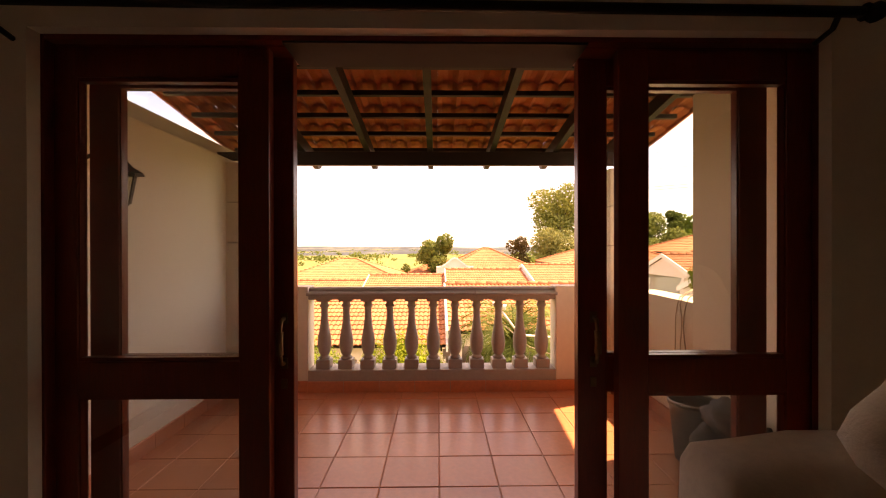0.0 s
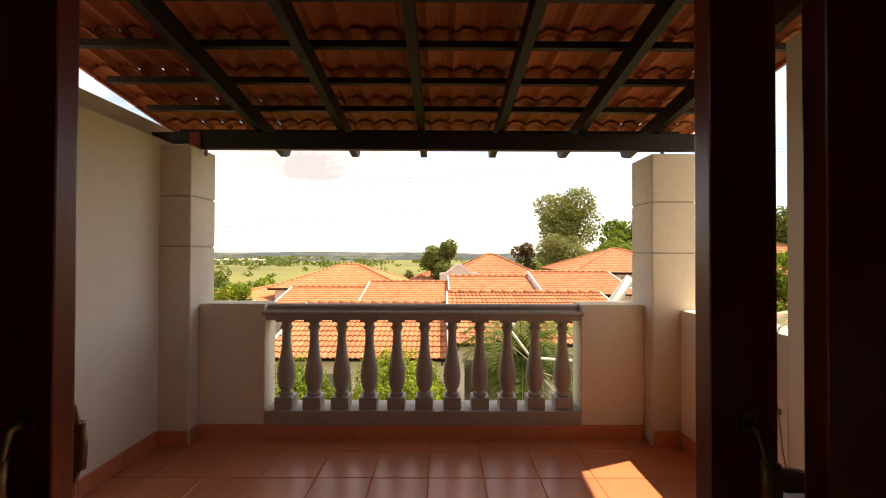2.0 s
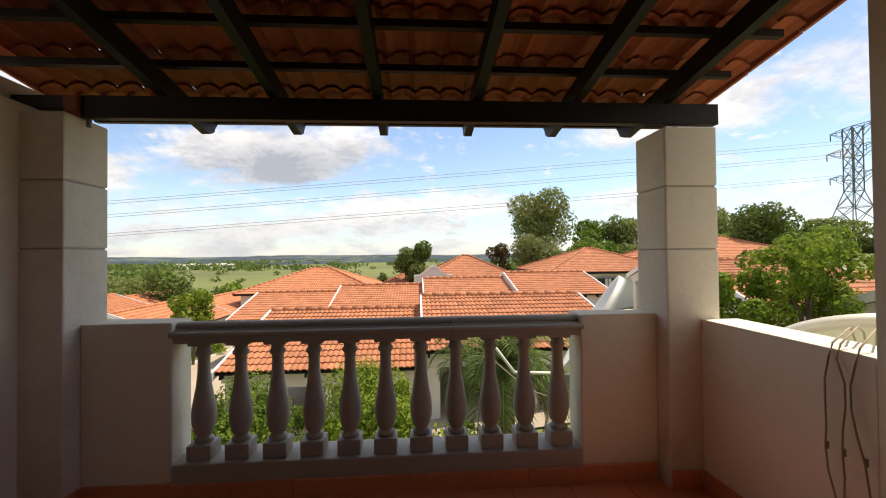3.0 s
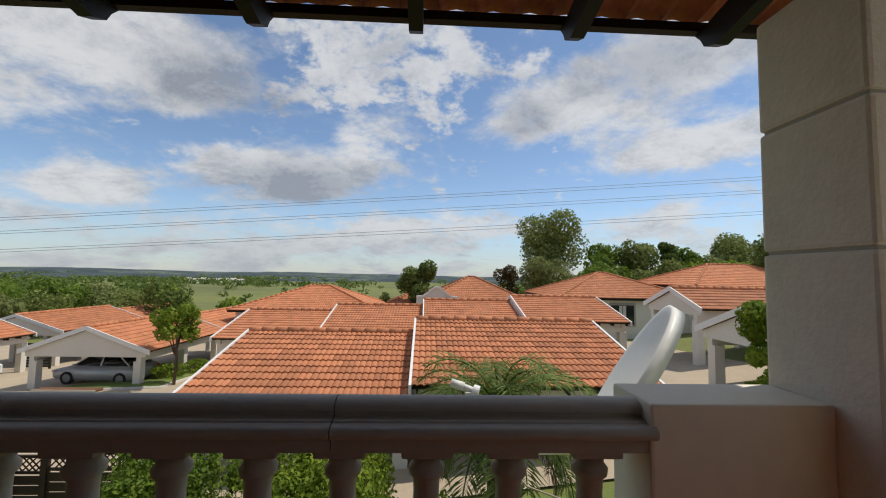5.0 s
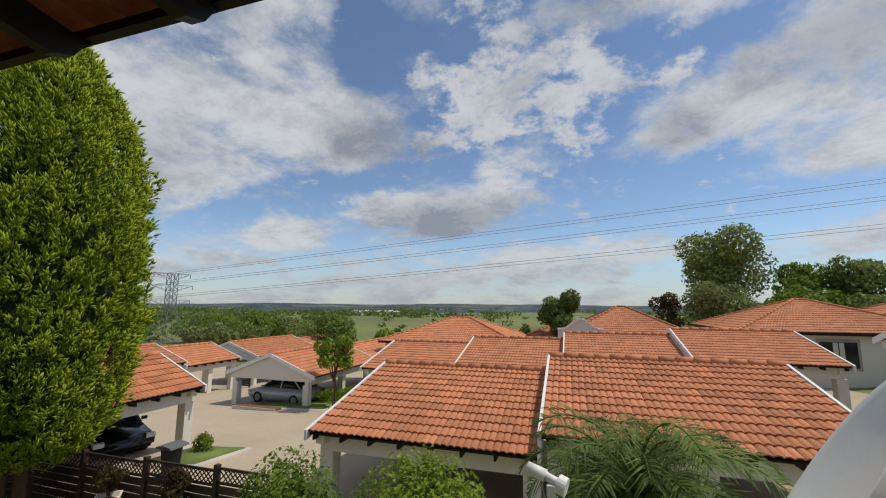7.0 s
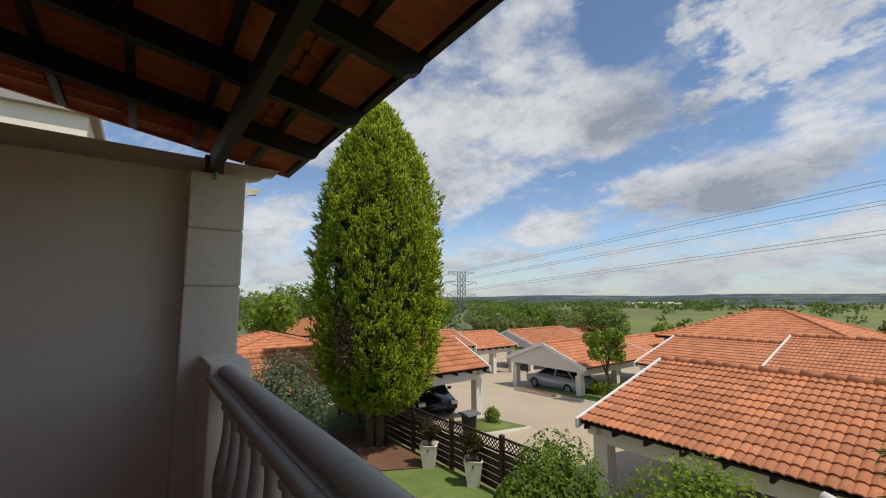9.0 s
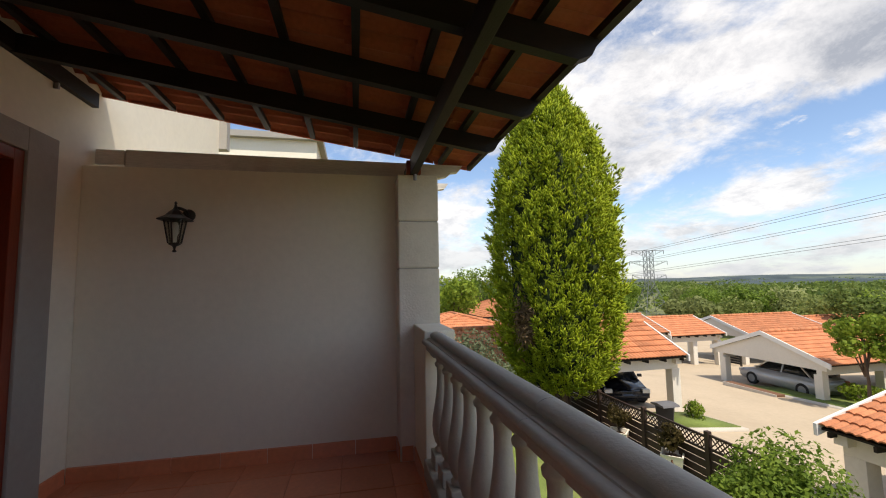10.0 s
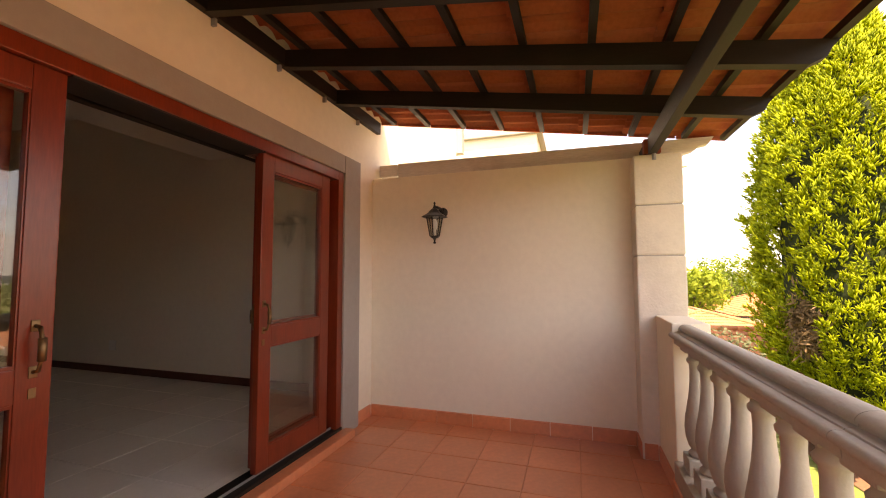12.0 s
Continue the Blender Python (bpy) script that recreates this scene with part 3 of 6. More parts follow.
PITCH = math.atan(0.16)
for x in (-1.06, -0.455, 0.13, 0.715, 1.315, 1.87):
    t = thing("rafter", (x, 3.5, tile_z(3.5) - 0.15), "dark stained roof rafter with a rounded tail", "rafter", "balcony rafters")
    bm = bmesh.new()
    lo = lambda y: tile_z(y) - 0.155
    hi = lambda y: tile_z(y) - 0.042
    prism(bm, [(2.10, lo(2.10)), (4.86, lo(4.86)), (4.92, lo(4.92) + 0.035), (4.94, lo(4.94) + 0.075), (4.97, hi(4.97)), (2.10, hi(2.10))], "x", x - 0.026, x + 0.026)
    part("timber", bm, DARK_WOOD, t)
ROWS = 9
COURSE = 0.345
for k in range(ROWS):
    y = 4.955 if k == ROWS - 1 else 3.975 + COURSE * (k - 5) + (0.03 if k == ROWS - 2 else 0)
    t = thing("batten", (0.15, y, tile_z(y) - 0.04), "dark timber batten under the roof tiles", "batten", "balcony roof battens")
    bm = bmesh.new(); box(bm, -1.83, 2.21, y - 0.019, y + 0.019, tile_z(y) - 0.041, tile_z(y) - 0.004)
    part("timber", bm, BEAM_WOOD, t)
bm = bmesh.new(); box(bm, -1.49, 2.19, 4.385, 4.44, 2.125, 2.25, 0.004)
t = thing("roof_beam", (0.3, 4.41, 2.12), "heavy dark stained beam over the pillars", "beam")
part("timber", bm, BEAM_WOOD, t)
for x in (-1.47, 1.93):
    part("bolt", lathe(bmesh.new(), [(0.014, 0), (0.014, 0.06), (0.006, 0.065)], 8, (x, 4.42, 2.07 if x > 0 else 2.08)), STEEL, t)
t = thing("wall_plate", (0.1, 2.10, 2.66), "dark stained wall plate carrying the rafters", "beam")
part("timber", B(-1.80, 2.2, WALL_Y + 0.002, WALL_Y + 0.045, 2.625, 2.735, 0.003), BEAM_WOOD, t)
for k in range(8):
    x = -1.62 + 0.5 * k
    part("cleat", B(x + 0.2, x + 0.215, WALL_Y + 0.002, WALL_Y + 0.03, 2.585, 2.625), STEEL, t)
t = thing("beam_bracket", (-1.5, 4.42, 2.13), "rust red steel bracket holding the beam", "bracket")
part("plate", B(-1.56, -1.488, 4.36, 4.47, 2.135, 2.24, 0.003), material("red oxide primer", (0.30, 0.075, 0.04), 0.7), t)
t = thing("side_beam", (-1.7, 4.42, 2.18), "dark beam end over the side wall", "beam")
part("timber", B(-2.3, -1.562, 4.38, 4.45, 2.174, 2.245, 0.003), BEAM_WOOD, t)


def tile_mesh(name, w, l, lift, under):
    """One double roman roof tile: two rolls across, a front lip, the back end lower than the front."""
    cols = [(u / 8, lift * abs(math.sin(2 * math.pi * u / 8)) ** 0.7) for u in range(9)]
    vs, fs = [], []
    for y, up in ((0.0, 0.034), (l, 0.0)):
        vs += [(w * (u - 0.5), y, z + up) for u, z in cols]
    vs += [(w * (u - 0.5), 0.0, z + 0.008) for u, z in cols]
    fs += [(i, i + 1, 10 + i, 9 + i) for i in range(8)] + [(18 + i, 19 + i, i + 1, i) for i in range(8)]
    if under:
        vs += [(w * (u - 0.5), l, z - 0.014) for u, z in cols]
        fs += [(18 + i, 27 + i, 28 + i, 19 + i) for i in range(8)]
    me = bpy.data.meshes.new(name)
    me.from_pydata(vs, [], fs)
    return me


# ---------------------------------------------------------------- other roofs and houses
def tile_face(vs, fs, a, b, c, d, wide=0.30, gauge=0.345, lift=0.02):
    """Courses of tiles on a roof face: eave a to b, ridge c to d (over a and b)."""
    a, b, c, d = (Vector(p) for p in (a, b, c, d))
    n = max(1, round(((c - a).cross(b - a).length / (b - a).length) / gauge))
    up = (b - a).cross(c - a if (c - a).length > 0.01 else d - a).normalized()
    if up.z < 0:
        up = -up
    for r in range(n):
        t0, t1 = r / n, min(1.0, (r + 1.08) / n)
        p0, q0, p1, q1 = a.lerp(c, t0), b.lerp(d, t0), a.lerp(c, t1), b.lerp(d, t1)
        m = max(1, round((q0 - p0).length / wide))
        for k in range(m):
            base = len(vs)
            for row in range(3):
                for j in range(5):
                    u = (k + j / 4) / m
                    h = lift if j % 2 else 0.0
                    if row == 0:
                        v = p0.lerp(q0, u) + up * (h - 0.01)
                    elif row == 1:
                        v = p0.lerp(q0, u) + up * (h + 0.028)
                    else:
                        v = p1.lerp(q1, u) + up * h
                    vs.append(v)
            for row in range(2):
                for j in range(4):
                    i = base + row * 5 + j
                    fs.append((i, i + 1, i + 6, i + 5))


def ridge_cap(bm, p, q, r=0.10):
    p, q = Vector(p), Vector(q)
    n = max(1, round((q - p).length / 0.4))
    for k in range(n):
        tube(bm, [p.lerp(q, k / n), p.lerp(q, (k + 1.06) / n)], r, 8, r * 0.9)


def carport(loc, rz, length, half, eave, rise, label, pieces=False, near_wall=0.45, posts=(0.15,), back=True, tails=True):
    """A tiled double pitch shed. Its own x runs along the ridge, y from the near eave to the far one, z from its floor."""
    t = thing("carport", loc, label, "carport", "tiled carports")
    t.rotation_euler = (0, 0, radians(rz))
    ridge = eave + rise
    slope = math.atan2(rise, half)
    if pieces:
        rows, cols = round(math.hypot(half, rise) / 0.345), round(length / 0.30)
        me = tile_mesh("roof_tile", length / cols, 0.345 * 1.12, 0.03, False)
        me.materials.append(ROOF_TILE)
        for r in range(rows):
            for c in range(cols):
                s = r / rows
                o = new("roof_tile", me)
                o.parent = t
                o.matrix_basis = pose((c + 0.5) * length / cols + random.uniform(-0.004, 0.004), half * s, eave + rise * s + random.uniform(0, 0.006), math.degrees(slope), 0, random.uniform(-0.5, 0.5))
    vs, fs = [], []
    if not pieces:
        tile_face(vs, fs, (0, 0, eave), (length, 0, eave), (0, half, ridge), (length, half, ridge))
    if back:
        tile_face(vs, fs, (length, 2 * half, eave), (0, 2 * half, eave), (length, half, ridge), (0, half, ridge))
    if vs:
        tagged(soup("roof_tiles", vs, fs, ROOF_TILE, t, local=True), kind="stuff")
    bm = bmesh.new()
    prism(bm, [(0.05, eave - 0.03), (half, ridge - 0.05), (2 * half - 0.05, eave - 0.03), (2 * half - 0.05, eave - 0.07), (half, ridge - 0.1), (0.05, eave - 0.07)], "x", 0.02, length - 0.02)
    part("roof_deck", bm, DARK_WOOD, t, local=True)
    n = round(length / 0.4)
    cap = None
    for k in range(n):
        if cap is None:
            cm = bmesh.new(); tube(cm, [(0, 0, 0), (length / n * 1.06, 0, 0.012)], 0.115, 10, 0.10)
            cap = part("ridge_cap", cm, ROOF_TILE, t, smooth=True, local=True)
            cap.location = (0, half, ridge + 0.02)
        else:
            c2 = new("ridge_cap", cap.data)
            c2.parent = t
            c2.location = (k * length / n, half, ridge + 0.02 + random.uniform(0, 0.01))
    for x in (-0.04, length - 0.02):
        bm = bmesh.new()
        prism(bm, [(-0.06, eave - 0.17), (half, ridge - 0.12), (2 * half + 0.06, eave - 0.17), (2 * half + 0.06, eave + 0.05), (half, ridge + 0.085), (-0.06, eave + 0.05)], "x", x, x + 0.06)
        part("barge_board", bm, WHITE, t, "white painted barge board", local=True)
    if tails:
        n = round(length / 0.75)
        for k in range(n + 1):
            x = 0.12 + (length - 0.3) * k / n
            part("rafter_tail", B(x, x + 0.05, 0.03, 0.35, eave - 0.17, eave - 0.075), DARK_WOOD, t, local=True)
    y0, y1 = 0.4, 2 * half - 0.4
    part("lintel", B(0.104, length - 0.104, y0, y0 + 0.22, eave - near_wall - 0.05, eave + 0.02), HOUSE_WALL, t, local=True)
    part("lintel", B(0.104, length - 0.104, y1 - 0.22, y1, eave - 0.5, eave + 0.02), HOUSE_WALL, t, local=True)
    for x in (0.1, length - 0.32):
        bm = bmesh.new()
        prism(bm, [(y0 - 0.2, eave - 0.06), (half, ridge - 0.13), (y1 + 0.2, eave - 0.06), (y1 + 0.2, eave - 0.30), (y0 - 0.2, eave - 0.30)], "x", x, x + 0.22)
        part("gable", bm, HOUSE_WALL, t, local=True)
    xs = [0.1 + (length - 0.45) * p for p in (0, *posts, 1)]
    for x in xs:
        for y, top in ((y0, eave - near_wall - 0.054), (y1 - 0.34, eave - 0.504)):
            part("post", B(x, x + 0.34, y, y + 0.34, -1.2, top, 0.006), HOUSE_WALL, t, local=True)
    return t


def hip_house(loc, rz, wide, deep, eave, rise, label, ridge_len, windows=()):
    t = thing("house", loc, label, "house", "houses of the estate")
    t.rotation_euler = (0, 0, radians(rz))
    o = 0.45
    cx, cy = wide / 2, deep / 2
    r0, r1 = (cx - ridge_len / 2, cy, eave + rise), (cx + ridge_len / 2, cy, eave + rise)
    A, Bq, C, D = (-o, -o, eave), (wide + o, -o, eave), (wide + o, deep + o, eave), (-o, deep + o, eave)
    vs, fs = [], []
    tile_face(vs, fs, A, Bq, r0, r1)
    tile_face(vs, fs, C, D, r1, r0)
    tile_face(vs, fs, Bq, C, r1, r1)
    tile_face(vs, fs, D, A, r0, r0)
    tagged(soup("roof", vs, fs, ROOF_TILE, t, local=True), kind="stuff")
    bm = bmesh.new()
    for p, q in ((A, r0), (D, r0), (Bq, r1), (C, r1), (r0, r1)):
        if (Vector(q) - Vector(p)).length > 0.3:
            ridge_cap(bm, Vector(p) + Vector((0, 0, 0.03)), Vector(q) + Vector((0, 0, 0.03)), 0.09)
    tagged(part("ridge_cap", bm, ROOF_TILE, t, smooth=True, local=True), kind="stuff")
    part("fascia", B(-o + 0.03, wide + o - 0.03, -o + 0.03, deep + o - 0.03, eave - 0.16, eave - 0.02), DARK_WOOD, t, local=True)
    part("wall", B(0, wide, 0, deep, -3.0, eave - 0.1), HOUSE_WALL, t, local=True)
    for x, z, w, h in windows:
        wdw = part("window", B(x - 0.12, x + w + 0.12, -0.06, -0.003, z - 0.12, z + h + 0.14, 0.02), BAND, t, "dark framed window with curtains", local=True)
        for k in range(3):
            part("pane", B(x + k * w / 3 + 0.03, x + (k + 1) * w / 3 - 0.03, -0.075, -0.055, z + 0.03, z + h - 0.03), CURTAIN if k == 1 else CAR_GLASS, wdw, local=True)
        part("frame", box(B(x, x + w, -0.068, -0.058, z, z + h), x + w / 2 - 0.02, x + w / 2 + 0.02, -0.085, -0.06, z, z + h), BLACK, wdw, local=True)
    return t


# ---------------------------------------------------------------- plants
def leaf_cloud(name, centres, normals, size, mat, parent, slim=0.6, seed=1, ups=0.0, label="", lengths=None):
    """Many small leaves: a bent diamond at each centre."""
    rng = np.random.default_rng(seed)
    n = len(centres)
    nrm = normals + rng.normal(0, 0.55, (n, 3))
    nrm /= np.linalg.norm(nrm, axis=1)[:, None] + 1e-9
    along = rng.normal(0, 1, (n, 3))
    along[:, 2] += ups
    along -= (along * nrm).sum(1)[:, None] * nrm
    along /= np.linalg.norm(along, axis=1)[:, None] + 1e-9
    side = np.cross(nrm, along)
    s = size * rng.uniform(0.6, 1.35, n)[:, None]
    pts = np.stack([centres - along * s * 0.5, centres + side * s * slim * 0.5 + nrm * s * 0.08, centres + along * s * 0.5, centres - side * s * slim * 0.5 + nrm * s * 0.08], 1).reshape(-1, 3)
    me = bpy.data.meshes.new(name)
    me.vertices.add(4 * n)
    me.vertices.foreach_set("co", pts.astype(np.float32).ravel())
    me.loops.add(4 * n)
    me.loops.foreach_set("vertex_index", np.arange(4 * n, dtype=np.int32))
    me.polygons.add(n)
    me.polygons.foreach_set("loop_start", np.arange(0, 4 * n, 4, dtype=np.int32))
    me.polygons.foreach_set("loop_total", np.full(n, 4, dtype=np.int32))
    me.update(calc_edges=True)
    me.materials.append(mat)
    return tagged(attach(new(name, me), parent, True), label)


def blob_points(blobs, n, seed, shell=0.55):
    rng = np.random.default_rng(seed)
    vol = np.array([b[3] * b[4] + b[4] * b[5] + b[3] * b[5] for b in blobs])
    which = rng.choice(len(blobs), n, p=vol / vol.sum())
    d = rng.normal(0, 1, (n, 3))
    d /= np.linalg.norm(d, axis=1)[:, None]
    r = rng.uniform(shell, 1.06, n) ** 0.6
    bl = np.array(blobs)[which]
    return bl[:, :3] + d * r[:, None] * bl[:, 3:], d


def tree(name, loc, top, radius, bottom, mat, label, leaves=3000, leaf=0.22, lumps=9, seed=1, trunk=0.14, category="tree", group="", squash=1.0, stems=1, clump=(0.32, 0.52)):
    """A tapered trunk with limbs, and a crown of leaf clumps from bottom to top (heights above the ground)."""
    rng = random.Random(seed)
    t = thing(name, loc, label, category, group)
    mid, half = (top + bottom) / 2, (top - bottom) / 2
    blobs = []
    for k in range(lumps):
        a, h = rng.uniform(0, 6.283), rng.uniform(-0.75, 0.8)
        f = math.sqrt(max(0.05, 1 - h * h)) * rng.uniform(0.35, 0.75)
        s = rng.uniform(*clump)
        blobs.append((radius * f * math.cos(a), radius * f * math.sin(a), mid + half * h * 0.8, radius * s, radius * s, min(half, radius) * s * squash))
    blobs.append((0, 0, mid, radius * clump[1] * 0.96, radius * clump[1] * 0.96, half * clump[1] * 1.2))
    bm = bmesh.new()
    for k in range(stems):
        off = Vector((rng.uniform(-0.2, 0.2), rng.uniform(-0.2, 0.2), 0)) * (stems > 1)
        tube(bm, [off + Vector((0, 0, -0.3)), off + Vector((rng.uniform(-0.08, 0.08), rng.uniform(-0.08, 0.08), bottom * 0.6)), off * 1.5 + Vector((0, 0, mid))], trunk, 8, trunk * 0.5)
    part("trunk", bm, BARK, t, smooth=True, local=True)
    for b in blobs[:6]:
        bm = bmesh.new()
        tube(bm, [(0, 0, bottom * 0.75), (b[0] * 0.4, b[1] * 0.4, (bottom + b[2]) / 2), (b[0], b[1], b[2])], trunk * 0.5, 6, trunk * 0.12)
        part("limb", bm, BARK, t, smooth=True, local=True)
    c, d = blob_points(blobs, leaves, seed)
    leaf_cloud("crown", c, d, leaf, mat, t, 0.62, seed)
    return t


def shrub(name, loc, radius, height, mat, label, leaves=3500, leaf=0.12, seed=1, category="shrub"):
    rng = random.Random(seed)
    t = thing(name, loc, label, category, "garden shrubs")
    blobs = [(0, 0, height * 0.5, radius * 0.75, radius * 0.75, height * 0.48)]
    for k in range(12):
        a, f, h = rng.uniform(0, 6.283), rng.uniform(0.3, 0.8), rng.uniform(0.3, 0.92)
        s = rng.uniform(0.22, 0.42)
        blobs.append((radius * f * math.cos(a), radius * f * math.sin(a), height * h * (1 - 0.25 * f), radius * s, radius * s, height * s * 0.45))
    for k in range(26):
        a, f = rng.uniform(0, 6.283), rng.uniform(0.05, 0.85)
        blobs.append((radius * f * math.cos(a), radius * f * math.sin(a), height * (1.0 - 0.42 * f * f) * rng.uniform(0.70, 0.88), 0.08 * radius, 0.08 * radius, 0.08 * height))
    for k in range(5):
        a = rng.uniform(0, 6.283)
        bm = bmesh.new()
        tube(bm, [(0, 0, -0.2), (0.2 * radius * math.cos(a), 0.2 * radius * math.sin(a), height * 0.3), (0.5 * radius * math.cos(a), 0.5 * radius * math.sin(a), height * 0.75)], 0.03, 6, 0.01)
        part("stem", bm, BARK, t, smooth=True, local=True)
    c, d = blob_points(blobs, leaves, seed, 0.5)
    leaf_cloud("foliage", c, d, leaf, mat, t, 0.55, seed)
    return t


# near-black colour standing in for the shade deep inside the cypress crown
INNER_SHADE = material("dark hull for the shaded crown inside", (0.018, 0.032, 0.008), 0.95, 0.5, 6, 0.8, 12)


def cypress(loc, height, radius, seed=3):
    t = thing("cypress_tree", loc, "tall dense yellow green cypress with dark stems in a soil bed", "tree")
    rng = np.random.default_rng(seed)

    def outline(h):
        return np.interp(h, [0, 0.05, 0.13, 0.26, 0.48, 0.68, 0.84, 0.94, 1.0], [0.52, 0.74, 0.88, 0.97, 1.0, 0.88, 0.60, 0.30, 0.02])
    # sprays over the outline, each a plume of pointed lobes that lean up and out
    tufts, blades = 7800, 13
    h = rng.uniform(0.0, 0.99, tufts) ** 0.92
    a = rng.uniform(-math.pi, math.pi, tufts)
    lump = 0.05 * np.sin(5 * a + 11 * h + 1) + 0.05 * np.sin(9 * a - 23 * h) + rng.normal(0, 0.075, tufts)
    split = 0.30 * np.exp(-((a + 1.12 + 0.25 * (h - 0.3)) / 0.17) ** 2) * np.clip((0.58 - h) / 0.2, 0, 1)
    r = radius * outline(h) * (0.93 + lump - split)
    base = np.stack([r * np.cos(a), r * np.sin(a), 1.1 + h * (height - 1.45)], 1)
    n = tufts * blades
    k = np.repeat(np.arange(tufts), blades)
    out = np.stack([np.cos(a), np.sin(a), np.zeros(tufts)], 1)
    lean = 0.55 + 0.5 * (1 - h)[:, None]
    axis = out * 0.72 * lean + np.array([0, 0, 0.78]) + rng.normal(0, 0.22, (tufts, 3))
    axis /= np.linalg.norm(axis, axis=1)[:, None]
    size = rng.uniform(0.20, 0.44, tufts)[k][:, None]
    along = rng.uniform(0, 0.72, n)[:, None]
    spread = rng.normal(0, 1, (n, 3))
    up = axis[k] + spread * 0.30
    up /= np.linalg.norm(up, axis=1)[:, None]
    face = np.cross(up, rng.normal(0, 1, (n, 3)))
    face /= np.linalg.norm(face, axis=1)[:, None]
    side = np.cross(up, face)
    c = (base - out * 0.14)[k] + axis[k] * along * size + spread * size * 0.055
    ln = size * rng.uniform(0.30, 0.55, n)[:, None]
    w = ln * rng.uniform(0.10, 0.17, n)[:, None]
    mid = c + up * ln * 0.42
    pts = np.stack([c, mid + face * w, mid + side * w * 0.7, mid - face * w, mid - side * w * 0.7, c + up * ln], 1).reshape(-1, 3)
    tri = np.array([(0, 2, 1), (0, 3, 2), (0, 4, 3), (0, 1, 4), (5, 1, 2), (5, 2, 3), (5, 3, 4), (5, 4, 1)])
    idx = (np.arange(n)[:, None, None] * 6 + tri[None]).reshape(-1)
    me = bpy.data.meshes.new("crown")
    me.vertices.add(6 * n)
    me.vertices.foreach_set("co", pts.astype(np.float32).ravel())
    me.loops.add(len(idx))
    me.loops.foreach_set("vertex_index", idx.astype(np.int32))
    me.polygons.add(8 * n)
    me.polygons.foreach_set("loop_start", np.arange(0, 24 * n, 3, dtype=np.int32))
    me.polygons.foreach_set("loop_total", np.full(8 * n, 3, dtype=np.int32))
    me.update(calc_edges=True)
    me.polygons.foreach_set("use_smooth", [True] * (8 * n))
    me.materials.append(CYPRESS)
    attach(new("crown", me), t, True)
    # added solid hull: shows as dark shade between sprays, keeps the sky out
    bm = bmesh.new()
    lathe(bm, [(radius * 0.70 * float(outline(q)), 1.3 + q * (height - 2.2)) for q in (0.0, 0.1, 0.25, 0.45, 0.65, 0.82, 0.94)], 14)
    part("shade_hull", bm, INNER_SHADE, t, "dark hull for the shaded crown inside", local=True)
    for k in range(4):
        x, y = 0.25 * math.cos(k * 1.7), 0.25 * math.sin(k * 1.7)
        bm = bmesh.new()
        tube(bm, [(x, y, -0.4), (x * 1.2, y * 1.2, 1.5), (x * 0.6, y * 0.6, height * 0.6)], 0.16, 8, 0.04)
        part("stem", bm, BARK, t, smooth=True, local=True)
    # bare brown inner twigs where the foliage has died back
    m = 700
    a = rng.normal(-1.08, 0.10, m); h = rng.normal(0.21, 0.03, m)
    r = radius * (0.86 + rng.normal(0, 0.05, m)) * outline(np.clip(h, 0, 1))
    c = np.stack([r * np.cos(a), r * np.sin(a), 1.1 + h * (height - 1.1)], 1)
    twigs = leaf_cloud("dead_twig_patch", c, np.stack([np.cos(a), np.sin(a), 0 * a], 1), 0.22, DEAD, t, 0.18, 9, -0.6, "dead brown inner twigs")
    tagged(twigs, "dead brown inner twigs", kind="stuff")
    return t


def palm(loc, trunk_h, reach, seed=5):
    t = thing("palm", loc, "young feathery palm with arching fronds", "palm")
    rng = random.Random(seed)
    bm = bmesh.new(); tube(bm, [(0, 0, -0.3), (0.05, 0, trunk_h * 0.5), (0, 0, trunk_h)], 0.2, 10, 0.15)
    part("trunk", bm, BARK, t, smooth=True, local=True)
    for k in range(48):
        a = k * 2.399 + rng.uniform(-0.2, 0.2)
        lift = rng.uniform(-0.25, 1.4)
        ln = reach * rng.uniform(0.75, 1.1)
        spine = []
        p = Vector((0, 0, trunk_h))
        ang = lift
        for i in range(15):
            spine.append(p.copy())
            p = p + Vector((math.cos(a) * math.cos(ang), math.sin(a) * math.cos(ang), math.sin(ang))) * ln / 14
            ang -= 0.07 + 0.012 * i
        vs, fs = [], []
        side = Vector((-math.sin(a), math.cos(a), 0))
        for i in range(2, 15):
            d = (spine[i] - spine[i - 1]).normalized()
            for sgn in (-1, 1):
                for f in (0.0, 0.25, 0.5, 0.75):
                    o = spine[i - 1].lerp(spine[i], f)
                    le = 0.40 * math.sin(math.pi * (i + f) / 16.5) ** 0.7 * rng.uniform(0.8, 1.1) * reach / 1.8
                    tip = o + (side * sgn * 0.8 + d * 0.75 + Vector((0, 0, rng.uniform(-0.5, 0.25)))) * le
                    b = len(vs)
                    vs += [o - d * 0.008, o.lerp(tip, 0.4) + Vector((0, 0, 0.03)) - d * 0.011, tip, o.lerp(tip, 0.4) + Vector((0, 0, 0.025)) + d * 0.011]
                    fs.append((b, b + 1, b + 2, b + 3))
        dry = lift < -0.05
        fr = soup("frond", vs, fs, DEAD if dry else PALM, t, "dry brown frond" if dry else "", local=True)
        bm = bmesh.new(); tube(bm, spine, 0.022, 5, 0.006)
        part("frond_stalk", bm, PALM, fr, smooth=True, local=True)
    return t


